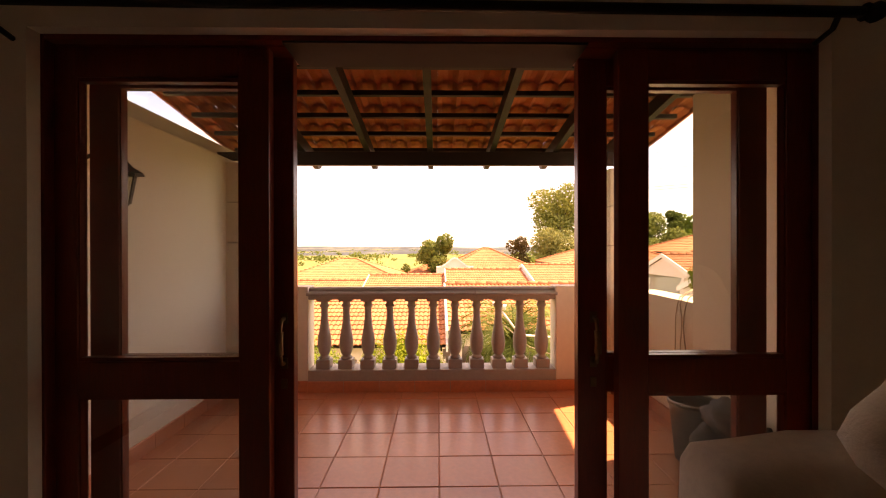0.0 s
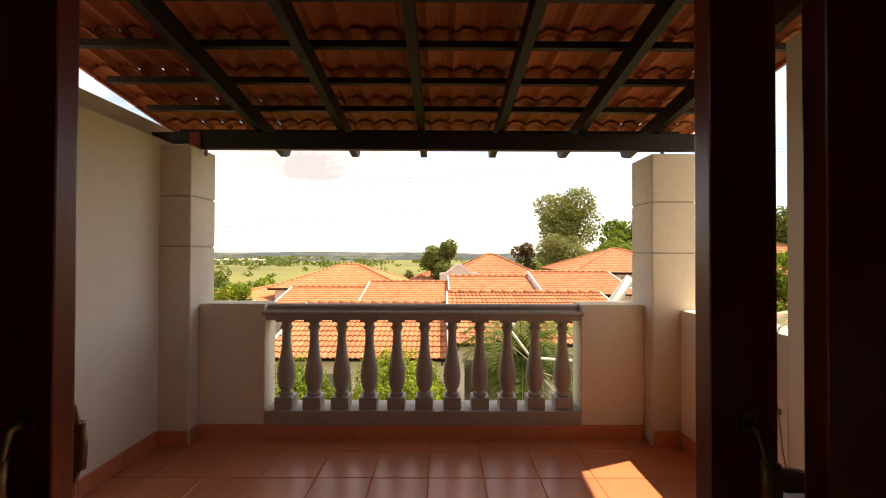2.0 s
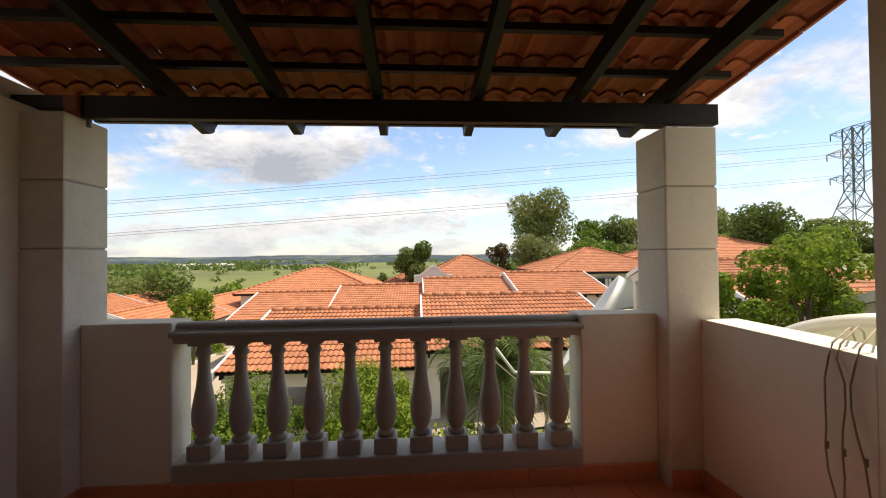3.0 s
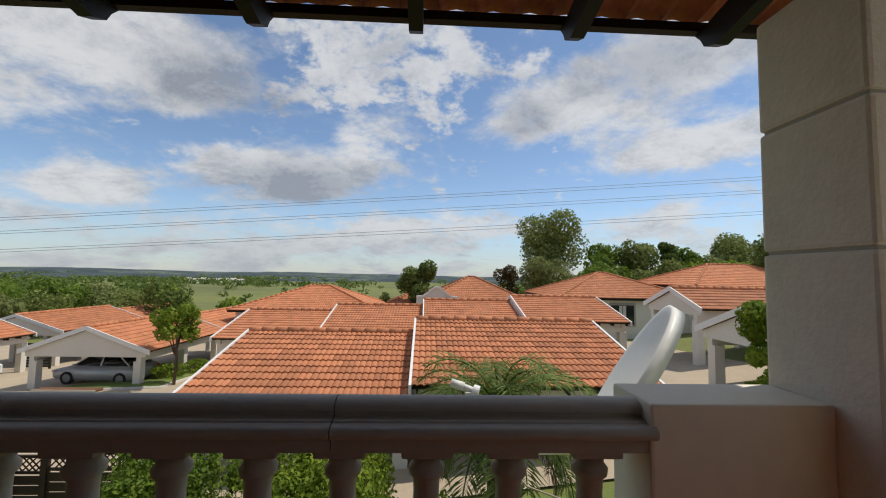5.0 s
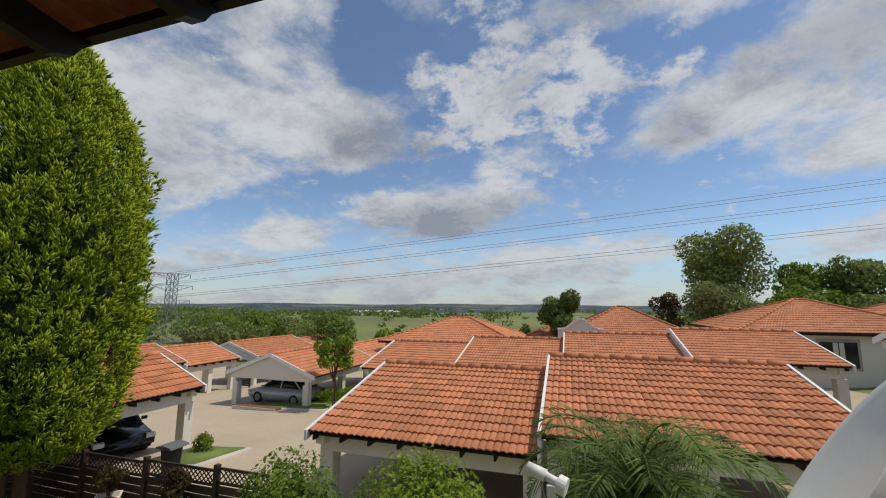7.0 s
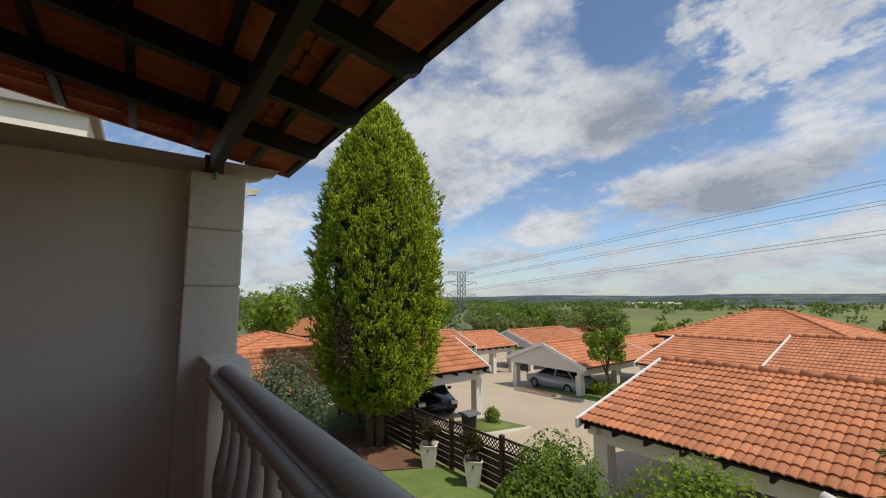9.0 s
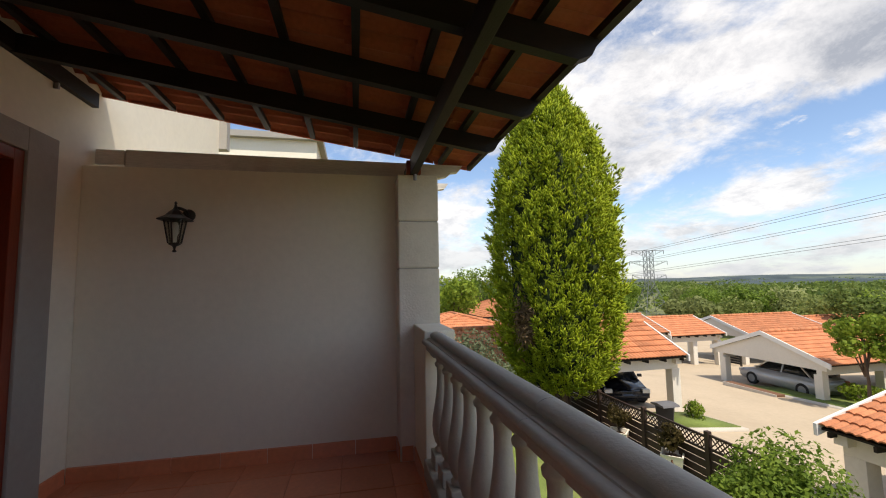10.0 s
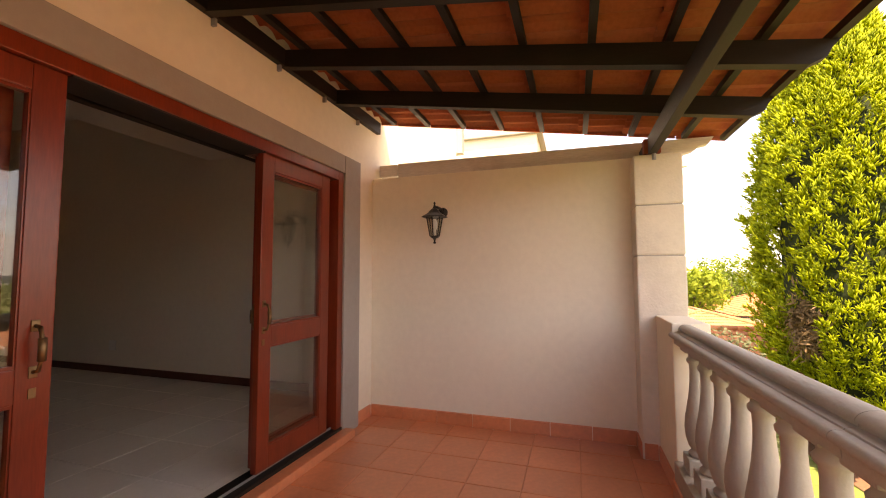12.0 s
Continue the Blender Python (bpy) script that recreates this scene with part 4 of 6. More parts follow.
# ---------------------------------------------------------------- ground
def ground_sheet():
    rs = [0.0] + [1.5 * 1.105 ** k for k in range(82)]
    segs = 120
    vs, fs = [], []
    for r in rs:
        for k in range(segs):
            a = 2 * math.pi * k / segs
            x, y = r * math.cos(a), 12 + r * math.sin(a)
            z = land(x, y)
            if r > 120:
                z += min(1, (r - 120) / 300) * 2.5 * (noise.noise(Vector((x / 260, y / 260, 1.0))) - 0.2)
            vs.append((x, y, z))
    for i in range(len(rs) - 1):
        for k in range(segs):
            a, b = i * segs + k, i * segs + (k + 1) % segs
            fs.append((a, b, b + segs, a + segs))
    g = soup("ground", vs, fs, GROUND, smooth=True)
    tagged(g, "rough grass land falling away to a wide green valley", "ground", kind="structure")


GROUND = material("rough green grass", (0.17, 0.185, 0.05), 0.95, 0.25, 0.5, 0.4, 3, stain=(0.095, 0.108, 0.042), stain_scale=0.009, stain_span=(0.46, 0.60))
LAWN = material("mown lawn", (0.14, 0.185, 0.045), 0.95, 0.3, 2.5, 0.6, 40, stain=(0.24, 0.24, 0.08), stain_scale=1.0)
ground_sheet()


def patch(name, corners, lift, mat, label, category, step=1.5, thick=0.0):
    """A flat piece of ground that follows the land: four corners, near left first and round."""
    a, b, c, d = (Vector((*p, 0)) for p in corners)
    n, m = max(1, int((b - a).length / step)), max(1, int((d - a).length / step))
    vs, fs = [], []
    for j in range(m + 1):
        for i in range(n + 1):
            p = a.lerp(b, i / n).lerp(d.lerp(c, i / n), j / m)
            vs.append((p.x, p.y, land(p.x, p.y) + lift))
    for j in range(m):
        for i in range(n):
            k = j * (n + 1) + i
            fs.append((k, k + 1, k + n + 2, k + n + 1))
    o = soup(name, vs, fs, mat, smooth=True)
    if thick:
        s = o.modifiers.new("body", "SOLIDIFY")
        s.thickness, s.offset = thick, -1
    return tagged(o, label, category, kind="structure")


patch("road", ((-48, 11.2), (14, 11.2), (14, 46), (-48, 46)), 0.05, PAVING, "pale concrete paving between the carports", "road")
patch("lawn", ((-14, 4.75), (6, 4.75), (6, 10.9), (-14, 10.9)), 0.05, LAWN, "small mown garden lawn below the balcony", "lawn")
patch("planting_bed", ((-12.6, 9.2), (-8.6, 9.4), (-7.8, 10.85), (-12.6, 10.85)), 0.075, SOIL, "bare red brown soil bed under the cypress", "soil")
for cs, lb in ((((-11.3, 13.7), (-9.6, 14.0), (-9.5, 15.9), (-11.2, 15.6)), "grass verge with a concrete kerb beside the road"),
               (((-16.2, 22.9), (-11.4, 23.2), (-11.6, 29.0), (-12.7, 29.0)), "grass verge with a concrete kerb beside the carport")):
    patch("kerb", [(c[0] + s[0] * 0.14, c[1] + s[1] * 0.14) for c, s in zip(cs, ((-1, -1), (1, -1), (1, 1), (-1, 1)))], 0.14, KERB, "low concrete kerb round a verge", "kerb", 1.0, 0.2)
    patch("verge", cs, 0.17, LAWN, lb, "verge", 1.0, 0.08)

# ---------------------------------------------------------------- carports and houses
carport((-4.65, 12.4, -3.75), 0, 5.12, 4.1, 2.25, 0.98, "low carport with an orange clay tile roof and white barge boards", True, posts=(0.5,))
carport((0.50, 12.4, -3.35), 0, 5.65, 4.1, 2.25, 1.0, "carport with an orange clay tile roof, one step higher", True, posts=(0.5,))
for x, l, z in ((-9.0, 4.85, -1.75), (-4.15, 4.85, -1.40), (0.72, 4.95, -1.05), (5.7, 5.0, -0.76)):
    carport((x, 22.8, z - 2.2), 0, l, 4.1, 2.2, 0.98, "orange tiled carport in the second row", posts=(0.5,), tails=x > -5)
carport((-11.2, 6.65, -3.55), 90, 9.0, 2.3, 2.05, 1.0, "orange tiled carport at the road with a dark car below", True, posts=(0.5,))
carport((-12.25, 23.6, -4.65), 90, 7.5, 2.95, 2.12, 1.08, "white gabled carport with a silver car inside", posts=(0.5,), tails=False)
carport((-12.25, 31.2, -4.85), 90, 8.5, 2.95, 2.12, 1.08, "white carport with an orange tile roof behind the gabled one", posts=(0.5,), tails=False)
for y, l, z in ((24.9, 4.5, -4.78), (19.4, 5.45, -4.5)):
    carport((-22.7, y, z), 90, l, 2.85, 2.15, 1.0, "orange tiled carport in the row along the road", posts=(0.5,))
for y, l, z in ((31.6, 8.0, -4.95), (39.7, 8.0, -5.3)):
    carport((-23.0, y, z), 90, l, 3.07, 2.15, 1.02, "white gabled carport with an orange tile roof down the road", posts=(0.33, 0.66), tails=False)
t = thing("slatted_gate", (-23.6, 30.4, land(-23.6, 30.4)), "dark slatted metal gate beside the carports", "gate")
z = land(-23.6, 30.4) + 0.08
for x in (-24.6, -22.6):
    part("post", B(x - 0.05, x + 0.05, 30.35, 30.45, z - 0.1, z + 1.7), BLACK, t)
for i in range(9):
    part("slat", B(-24.55, -22.65, 30.38, 30.42, z + 0.1 + 0.17 * i, z + 0.21 + 0.17 * i), BLACK, t)
z = land(-15.1, 22.7)
t = thing("drain_step", (-15.1, 22.7, z), "low brown concrete step before the white carport", "step")
part("slab", B(-16.4, -13.7, 22.45, 22.95, z, z + 0.20, 0.02), SOIL, t)
part("edge", B(-16.42, -13.68, 22.41, 22.447, z, z + 0.215, 0.01), KERB, t)
carport((12.1, 19.8, -2.25), 0, 9.0, 2.15, 2.4, 0.8, "gabled carport with an orange tile roof", posts=(0.5,), tails=False)
carport((10.2, 13.1, -2.75), 0, 9.0, 2.1, 2.45, 0.8, "gabled carport with thick white posts", posts=(0.5,), tails=False)
carport((9.5, 5.0, -2.6), 0, 9.0, 3.2, 2.4, 1.2, "orange tiled carport behind the garden trees", posts=(0.5,), tails=False)
hip_house((-13.0, 34.0, -5.0), 0, 10.2, 8.0, 3.6, 1.75, "house with an orange tiled hip roof", 1.5)
hip_house((-3.4, 40.0, -5.0), 0, 8.0, 8.0, 3.3, 1.6, "house with an orange tiled hip roof", 1.0)
hip_house((1.0, 34.2, -4.2), 0, 7.4, 8.0, 3.6, 1.9, "house with an orange tiled hip roof and a moulded gable", 0.6)
hip_house((10.2, 31.0, -2.7), 0, 9.0, 8.5, 2.75, 1.75, "pale house with an orange tiled hip roof and a barred window", 0.6, windows=((3.3, 0.95, 1.6, 1.3),))
hip_house((19.0, 30.0, -1.8), 0, 10, 8, 2.8, 1.6, "house with an orange tiled hip roof", 3)
hip_house((-30.0, 5.0, -4.8), 0, 9.0, 11.0, 2.5, 1.5, "house with an orange tiled roof beyond the garden wall", 2.0)
hip_house((-46.0, 16.0, -5.0), 0, 10.0, 9.0, 3.0, 1.8, "house with an orange tiled roof among trees", 2.0)
# the moulded gable of the middle house
t = thing("dutch_gable", (1.5, 33.6, -0.6), "small moulded parapet gable with white coping", "gable")
prism_pts = [(0.0, -1.4), (3.0, -1.4), (3.0, -0.25), (2.55, -0.22), (2.2, 0.02), (1.75, 0.4), (1.5, 0.47), (1.25, 0.4), (0.8, 0.02), (0.45, -0.22), (0.0, -0.25)]
bm = bmesh.new(); prism(bm, [(0.15 + x, z) for x, z in prism_pts], "y", 33.5, 33.75); part("wall", bm, HOUSE_WALL, t)
for p, q in zip(prism_pts[2:], prism_pts[3:]):
    part("coping", bar(bmesh.new(), (0.15 + p[0], 33.6, p[1] + 0.03), (0.15 + q[0], 33.6, q[1] + 0.03), 0.4, 0.12), WHITE, t)

# ---------------------------------------------------------------- trees and shrubs
def on_land(x, y):
    return (x, y, land(x, y))


cypress(on_land(-10.62, 10.28), 11.4, 2.0)
tree("tree", on_land(0.2, 41.0), 7.9, 1.9, 2.6, LEAF_DARK, "dark green broadleaf tree behind the roofs", 5000, 0.26, 12, 11, 0.2)
tree("conifer", on_land(-3.2, 42.0), 5.6, 1.0, 0.8, LEAF_DARK, "thin dark young conifer behind the roofs", 1300, 0.22, 9, 12, 0.1)
tree("eucalyptus_tree", on_land(15.2, 51.0), 13.9, 4.1, 5.6, LEAF_OLIVE, "tall eucalyptus with an airy olive crown", 9000, 0.34, 18, 13, 0.35)
tree("olive_tree", on_land(13.2, 45.0), 8.0, 2.9, 2.2, LEAF_SAGE, "round grey green tree in front of the eucalyptus", 7000, 0.26, 16, 14, 0.25)
tree("tree", on_land(9.2, 46.0), 7.2, 1.7, 1.5, LEAF_BROWN, "brownish tree beside the round one", 3500, 0.24, 10, 15, 0.15)
rng = random.Random(4)
for x, y, h, r, mat in ((19.5, 48, 6.4, 3.0, LEAF), (23.0, 52, 6.4, 3.0, LEAF), (25.5, 60, 10.2, 3.0, LEAF), (31, 60, 11.3, 3.4, LEAF_OLIVE), (28, 54, 6.2, 3.2, LEAF_OLIVE),
                        (33.6, 57, 10.3, 1.3, LEAF_DARK), (37.3, 60, 9.0, 2.6, LEAF), (33, 50, 5.4, 3.0, LEAF), (38, 50, 5.4, 2.5, LEAF_BRIGHT), (41, 58, 7.0, 3.0, LEAF_OLIVE),
                        (45.5, 60, 10.0, 4.2, LEAF_OLIVE), (49, 56, 7.0, 3.4, LEAF), (52, 50, 5.6, 4.0, LEAF_OLIVE), (57, 44, 4.6, 4.0, LEAF), (60, 36, 4.6, 4, LEAF_OLIVE)):
    tree("tree", on_land(x, y), h, r, h * 0.2, mat, "leafy tree in the belt behind the houses", 5200, 0.42, 16, int(x * 7), 0.22, group="tree belt")
tree("tree", on_land(-11.2, 23.9), 4.2, 1.2, 1.9, LEAF_BRIGHT, "small bright green tree beside the white carport", 3000, 0.17, 22, 21, 0.08, clump=(0.2, 0.36))
for x, y, h, r, mat in ((-24, 44, 6.5, 2.6, LEAF_DARK), (-30, 47, 5.4, 3.0, LEAF_OLIVE), (-20, 50, 4.5, 2.2, LEAF_BRIGHT), (-58, 62, 7.5, 4, LEAF), (-66, 70, 8, 5, LEAF), (-44, 54, 5.5, 3.4, LEAF_OLIVE), (-70, 48, 7, 5, LEAF_OLIVE),
                        (-38, 60, 5, 3, LEAF_DARK), (-36, 13, 7.0, 2.6, LEAF_BRIGHT), (-42, 9, 7.2, 3.5, LEAF_OLIVE), (-52, 20, 8.2, 4, LEAF), (-60, 30, 7, 4.5, LEAF), (-48, 30, 6, 3.5, LEAF_BRIGHT), (-40, 22, 5.5, 2.5, LEAF), (-75, 30, 7.5, 5, LEAF_DARK), (-64, 12, 8.6, 5, LEAF_OLIVE), (-90, 40, 8, 6, LEAF_DARK), (-85, 62, 8, 6, LEAF)):
    tree("tree", on_land(x, y), h, r, h * 0.15, mat, "leafy tree among the lower houses", 2600, 0.36, 13, int(-x * 5), 0.2, group="lower trees")
tree("tree", (8.9, 10.4, -2.9), 5.0, 1.6, 2.3, LEAF_BRIGHT, "fresh green garden tree beside the balcony", 7500, 0.105, 24, 31, 0.1, clump=(0.14, 0.27))
tree("tree", (7.45, 10.8, -2.9), 4.1, 1.15, 1.6, LEAF_BRIGHT, "leafy garden tree beside the balcony", 7500, 0.10, 22, 32, 0.09, clump=(0.14, 0.28))
tree("tree", (11.3, 9.6, -2.8), 4.8, 1.5, 1.8, LEAF_BRIGHT, "leafy garden tree beside the balcony", 5500, 0.12, 20, 33, 0.09, clump=(0.16, 0.3))
tree("tree", on_land(29.0, 34.0), 6.9, 2.5, 1.2, LEAF_DARK, "dark round tree beyond the carports", 5200, 0.3, 18, 34, 0.2)
shrub("shrub", on_land(-2.3, 8.7), 1.0, 2.6, LEAF, "loose green shrub below the balcony", 26000, 0.062, 41)
shrub("shrub", on_land(-0.5, 8.6), 1.3, 2.75, LEAF_BRIGHT, "bright rounded green shrub below the balcony", 30000, 0.058, 42)
shrub("shrub", on_land(-9.3, 7.0), 1.5, 3.3, PALE_FLOWER, "pale grey green flowering shrub by the fence", 15000, 0.085, 43)
shrub("shrub", on_land(0.7, 7.4), 0.9, 2.0, LEAF_BRIGHT, "low green shrub below the balcony", 8000, 0.08, 44)
shrub("shrub", on_land(-10.6, 15.2), 0.4, 0.75, LEAF_BRIGHT, "small yellow green bush on the verge", 700, 0.09, 46)
shrub("shrub", on_land(-12.3, 25.5), 0.9, 0.9, LEAF_BRIGHT, "low bright hedge plant on the verge", 1500, 0.12, 47)
shrub("shrub", on_land(-11.9, 27.2), 0.9, 0.9, LEAF_BRIGHT, "low bright hedge plant on the verge", 1500, 0.12, 48)
palm(on_land(1.75, 8.8), 2.25, 1.5)


rng = random.Random(23)
for k in range(16):
    x, y = 17 + 2.7 * k + rng.uniform(-1, 1), rng.uniform(46, 66)
    h = rng.uniform(0.3, 4.6) - land(x, y)
    tree("tree", on_land(x, y), h, rng.uniform(1.5, 3.2), h * 0.12, rng.choice((LEAF, LEAF_OLIVE, LEAF_DARK, LEAF_BRIGHT, LEAF_SAGE)), "leafy tree in the belt behind the houses", 3600, 0.4, 14, 500 + k, 0.2, group="tree belt")
rng = random.Random(17)
for k in range(28):
    a, r = radians(rng.uniform(119, 163)), rng.uniform(58, 125)
    if 134 < math.degrees(a) < 143:
        r = 112 + 0.2 * (r - 58)
    x, y = r * math.cos(a), r * math.sin(a)
    h = rng.uniform(-4.6, 0.6) - land(x, y)
    tree("tree", on_land(x, y), h, rng.uniform(3.2, 5.5), h * 0.12, rng.choice((LEAF, LEAF_OLIVE, LEAF_DARK, LEAF_SAGE, LEAF_BRIGHT)), "leafy tree in the valley behind the roofs", 2400, 0.5, 14, 300 + k, 0.25, group="valley trees")


# ---------------------------------------------------------------- fence, planters, bin
def fence(x0, x1, y):
    n = round((x1 - x0) / 1.9)
    w = (x1 - x0) / n
    for k in range(n):
        a = x0 + k * w
        z = land(a + w / 2, y) + 0.0
        t = thing("fence_panel", (a + w / 2, y, z), "dark brown slatted fence panel with a lattice top", "fence", "garden fence")
        part("post", B(a - 0.05, a + 0.05, y - 0.05, y + 0.05, z - 0.1, z + 1.28, 0.005), FENCE, t)
        for i in range(5):
            part("plank", B(a + 0.05, a + w - 0.05, y - 0.012, y + 0.012, z + 0.08 + 0.165 * i, z + 0.225 + 0.165 * i), FENCE, t)
        for zz in (0.92, 1.19):
            part("rail", B(a + 0.05, a + w - 0.05, y - 0.02, y + 0.02, z + zz, z + zz + 0.045), FENCE, t)
        m = round((w - 0.1) / 0.115)
        for i in range(m):
            xa = a + 0.05 + (w - 0.1) * i / m
            xb = min(a + w - 0.05, xa + 0.235)
            f = (xb - xa) / 0.235
            part("lattice_slat", bar(bmesh.new(), (xa, y - 0.006, z + 0.96), (xb, y - 0.006, z + 0.96 + 0.235 * f), 0.012, 0.022), FENCE, t)
            part("lattice_slat", bar(bmesh.new(), (xb, y + 0.006, z + 0.96), (xa, y + 0.006, z + 0.96 + 0.235 * f), 0.012, 0.022), FENCE, t)


fence(-15.2, -3.8, 10.97)
for x, y in ((-8.05, 10.55), (-6.45, 10.75)):
    z = land(x, y) + 0.04
    t = thing("planter", (x, y, z), "tapered pale concrete planter", "planter", "garden planters")
    bm = bmesh.new()
    lathe(bm, [(0.20, 0), (0.30, 0.55), (0.32, 0.60), (0.27, 0.60), (0.25, 0.5)], 4, (x, y, z))
    part("pot", bm, PILLAR, t)
    part("soil", B(x - 0.16, x + 0.16, y - 0.16, y + 0.16, z + 0.45, z + 0.52), SOIL, t)
    tree("potted_plant", (x, y, z + 0.52), 0.75, 0.3, 0.1, LEAF_BROWN, "dry leafy plant in a concrete planter", 500, 0.1, 8, int(-x * 9), 0.015, "plant")
BZ = land(-9.3, 13.0) + 0.05
t = thing("wheelie_bin", (-9.3, 13.0, BZ), "dark grey plastic refuse bin with a lid", "bin")
bm = bmesh.new(); lathe(bm, [(0.24, 0.05), (0.34, 0.85)], 4, (-9.3, 13.0, BZ)); part("body", bm, RUBBER, t)
bm = bmesh.new(); prism(bm, [(-9.58, BZ + 0.852), (-9.02, BZ + 0.852), (-9.05, BZ + 0.90), (-9.3, BZ + 0.94), (-9.55, BZ + 0.90)], "y", 12.72, 13.28); part("lid", bm, CLOTH, t)
for y in (12.85, 13.15):
    bm = bmesh.new(); tube(bm, [(-9.5, y - 0.04, BZ + 0.09), (-9.5, y + 0.04, BZ + 0.09)], 0.09, 14); part("wheel", bm, RUBBER, t)


# ---------------------------------------------------------------- cars
def car(loc, rz, paint, label):
    t = thing("car", loc, label, "car", "parked cars")
    t.rotation_euler = (0, 0, radians(rz))
    bm = bmesh.new()
    prism(bm, [(-2.1, 0.25), (-1.75, 0.2), (1.75, 0.2), (2.1, 0.28), (2.15, 0.55), (2.0, 0.72), (1.05, 0.92), (-1.55, 0.95), (-2.08, 0.88), (-2.15, 0.6)], "y", -0.84, 0.84)
    bmesh.ops.bevel(bm, geom=bm.edges[:], offset=0.09, segments=3, affect="EDGES")
    part("body", bm, paint, t, smooth=True, local=True)
    bm = bmesh.new()
    vs = [bm.verts.new(p) for p in ((1.15, -0.76, 0.86), (1.15, 0.76, 0.86), (-1.8, 0.76, 0.90), (-1.8, -0.76, 0.90), (0.35, -0.6, 1.42), (0.35, 0.6, 1.42), (-1.1, 0.6, 1.45), (-1.1, -0.6, 1.45))]
    for f in ((0, 1, 5, 4), (1, 2, 6, 5), (2, 3, 7, 6), (3, 0, 4, 7), (4, 5, 6, 7), (3, 2, 1, 0)):
        bm.faces.new([vs[i] for i in f])
    bmesh.ops.bevel(bm, geom=bm.edges[:], offset=0.06, segments=2, affect="EDGES")
    part("window_band", bm, CAR_GLASS, t, "dark tinted windows", True, True)
    part("roof", B(-1.12, 0.38, -0.6, 0.6, 1.425, 1.475, 0.02), paint, t, local=True)
    for s in (-1, 1):
        for p, q in (((1.12, 0.74, 0.9), (0.36, 0.61, 1.43)), ((-0.3, 0.76, 0.92), (-0.35, 0.62, 1.44)), ((-1.75, 0.75, 0.93), (-1.1, 0.61, 1.44))):
            part("pillar", bar(bmesh.new(), (p[0], p[1] * s, p[2]), (q[0], q[1] * s, q[2]), 0.06, 0.05), paint, t, local=True)
        part("headlight", B(1.93, 2.11, s * 0.7 - 0.14, s * 0.7 + 0.14, 0.56, 0.70, 0.02), WHITE, t, local=True)
        part("tail_light", B(-2.14, -2.02, s * 0.72 - 0.1, s * 0.72 + 0.1, 0.62, 0.82, 0.02), UNDER_TILE, t, local=True)
        part("mirror", B(0.85, 0.97, s * 0.84, s * 1.0, 0.92, 1.03, 0.015) if s > 0 else B(0.85, 0.97, -1.0, -0.84, 0.92, 1.03, 0.015), paint, t, local=True)
        for x in (-1.35, 1.32):
            bm = bmesh.new(); lathe(bm, [(0.2, -0.1), (0.31, -0.1), (0.32, -0.06), (0.32, 0.06), (0.31, 0.1), (0.2, 0.1)], 20)
            bmesh.ops.transform(bm, matrix=pose(x, s * 0.77, 0.32, 90), verts=bm.verts)
            w = part("wheel", bm, RUBBER, t, smooth=False, local=True)
            bm = bmesh.new(); lathe(bm, [(0.05, 0.105), (0.2, 0.1), (0.21, 0.08)], 12)
            bmesh.ops.transform(bm, matrix=pose(x, s * 0.77, 0.32, 90 if s < 0 else -90), verts=bm.verts)
            part("rim", bm, STEEL, w, local=True)


car((-15.4, 25.4, land(-15.4, 25.4) + 0.05), 176, SILVER, "silver hatchback parked under the white carport")
car((-14.6, 14.7, land(-14.6, 14.7) + 0.05), -16, BLUE_CAR, "black blue hatchback parked beside the cypress")


# ---------------------------------------------------------------- pylons and power lines
def pylon(loc, rz, h, w, label):
    t = thing("pylon", loc, label, "pylon", "power pylons")
    t.rotation_euler = (0, 0, radians(rz))
    k = h * 0.0056
    waist, top = h * 0.5, h * 0.94
    half = lambda z: w / 2 * (1 - z / waist) + w * 0.11 * (z / waist) if z < waist else w * 0.11
    levels = [0, 0.14 * h, 0.27 * h, 0.39 * h, 0.5 * h, 0.58 * h, 0.66 * h, 0.74 * h, 0.83 * h, 0.94 * h]
    for sx in (-1, 1):
        for sy in (-1, 1):
            bm = bmesh.new()
            for a, b in zip(levels, levels[1:]):
                bar(bm, (sx * half(a), sy * half(a), a), (sx * half(b), sy * half(b), b), k)
            part("leg", bm, PYLON_STEEL, t, local=True)
    bm = bmesh.new()
    for a, b in zip(levels, levels[1:]):
        for s in (-1, 1):
            for f in (lambda u, z: (u * half(z), s * half(z), z), lambda u, z: (s * half(z), u * half(z), z)):
                bar(bm, f(-1, a), f(1, b), k * 0.6); bar(bm, f(1, a), f(-1, b), k * 0.6); bar(bm, f(-1, b), f(1, b), k * 0.6)
    part("bracing", bm, PYLON_STEEL, t, local=True)
    for z, reach in ((0.94 * h, 0.34 * w * 1.6), (0.80 * h, 0.34 * w * 1.9), (0.62 * h, 0.34 * w * 1.7)):
        for s in (-1, 1):
            bm = bmesh.new()
            tip = (0, s * reach, z)
            for u in (-1, 1):
                bar(bm, (u * half(z), s * half(z), z), tip, k * 0.7)
                bar(bm, (u * half(z), s * half(z), z - 0.07 * h), tip, k * 0.6)
            for q in (0.35, 0.65):
                y = s * (half(z) + (reach - half(z)) * q)
                bar(bm, (0, y, z), (0, y, z - 0.07 * h * (1 - q)), k * 0.5)
            part("cross_arm", bm, PYLON_STEEL, t, local=True)
            part("insulator", bar(bmesh.new(), tip, (0, s * reach, z - 0.05 * h), k * 0.8), BLACK, t, local=True)


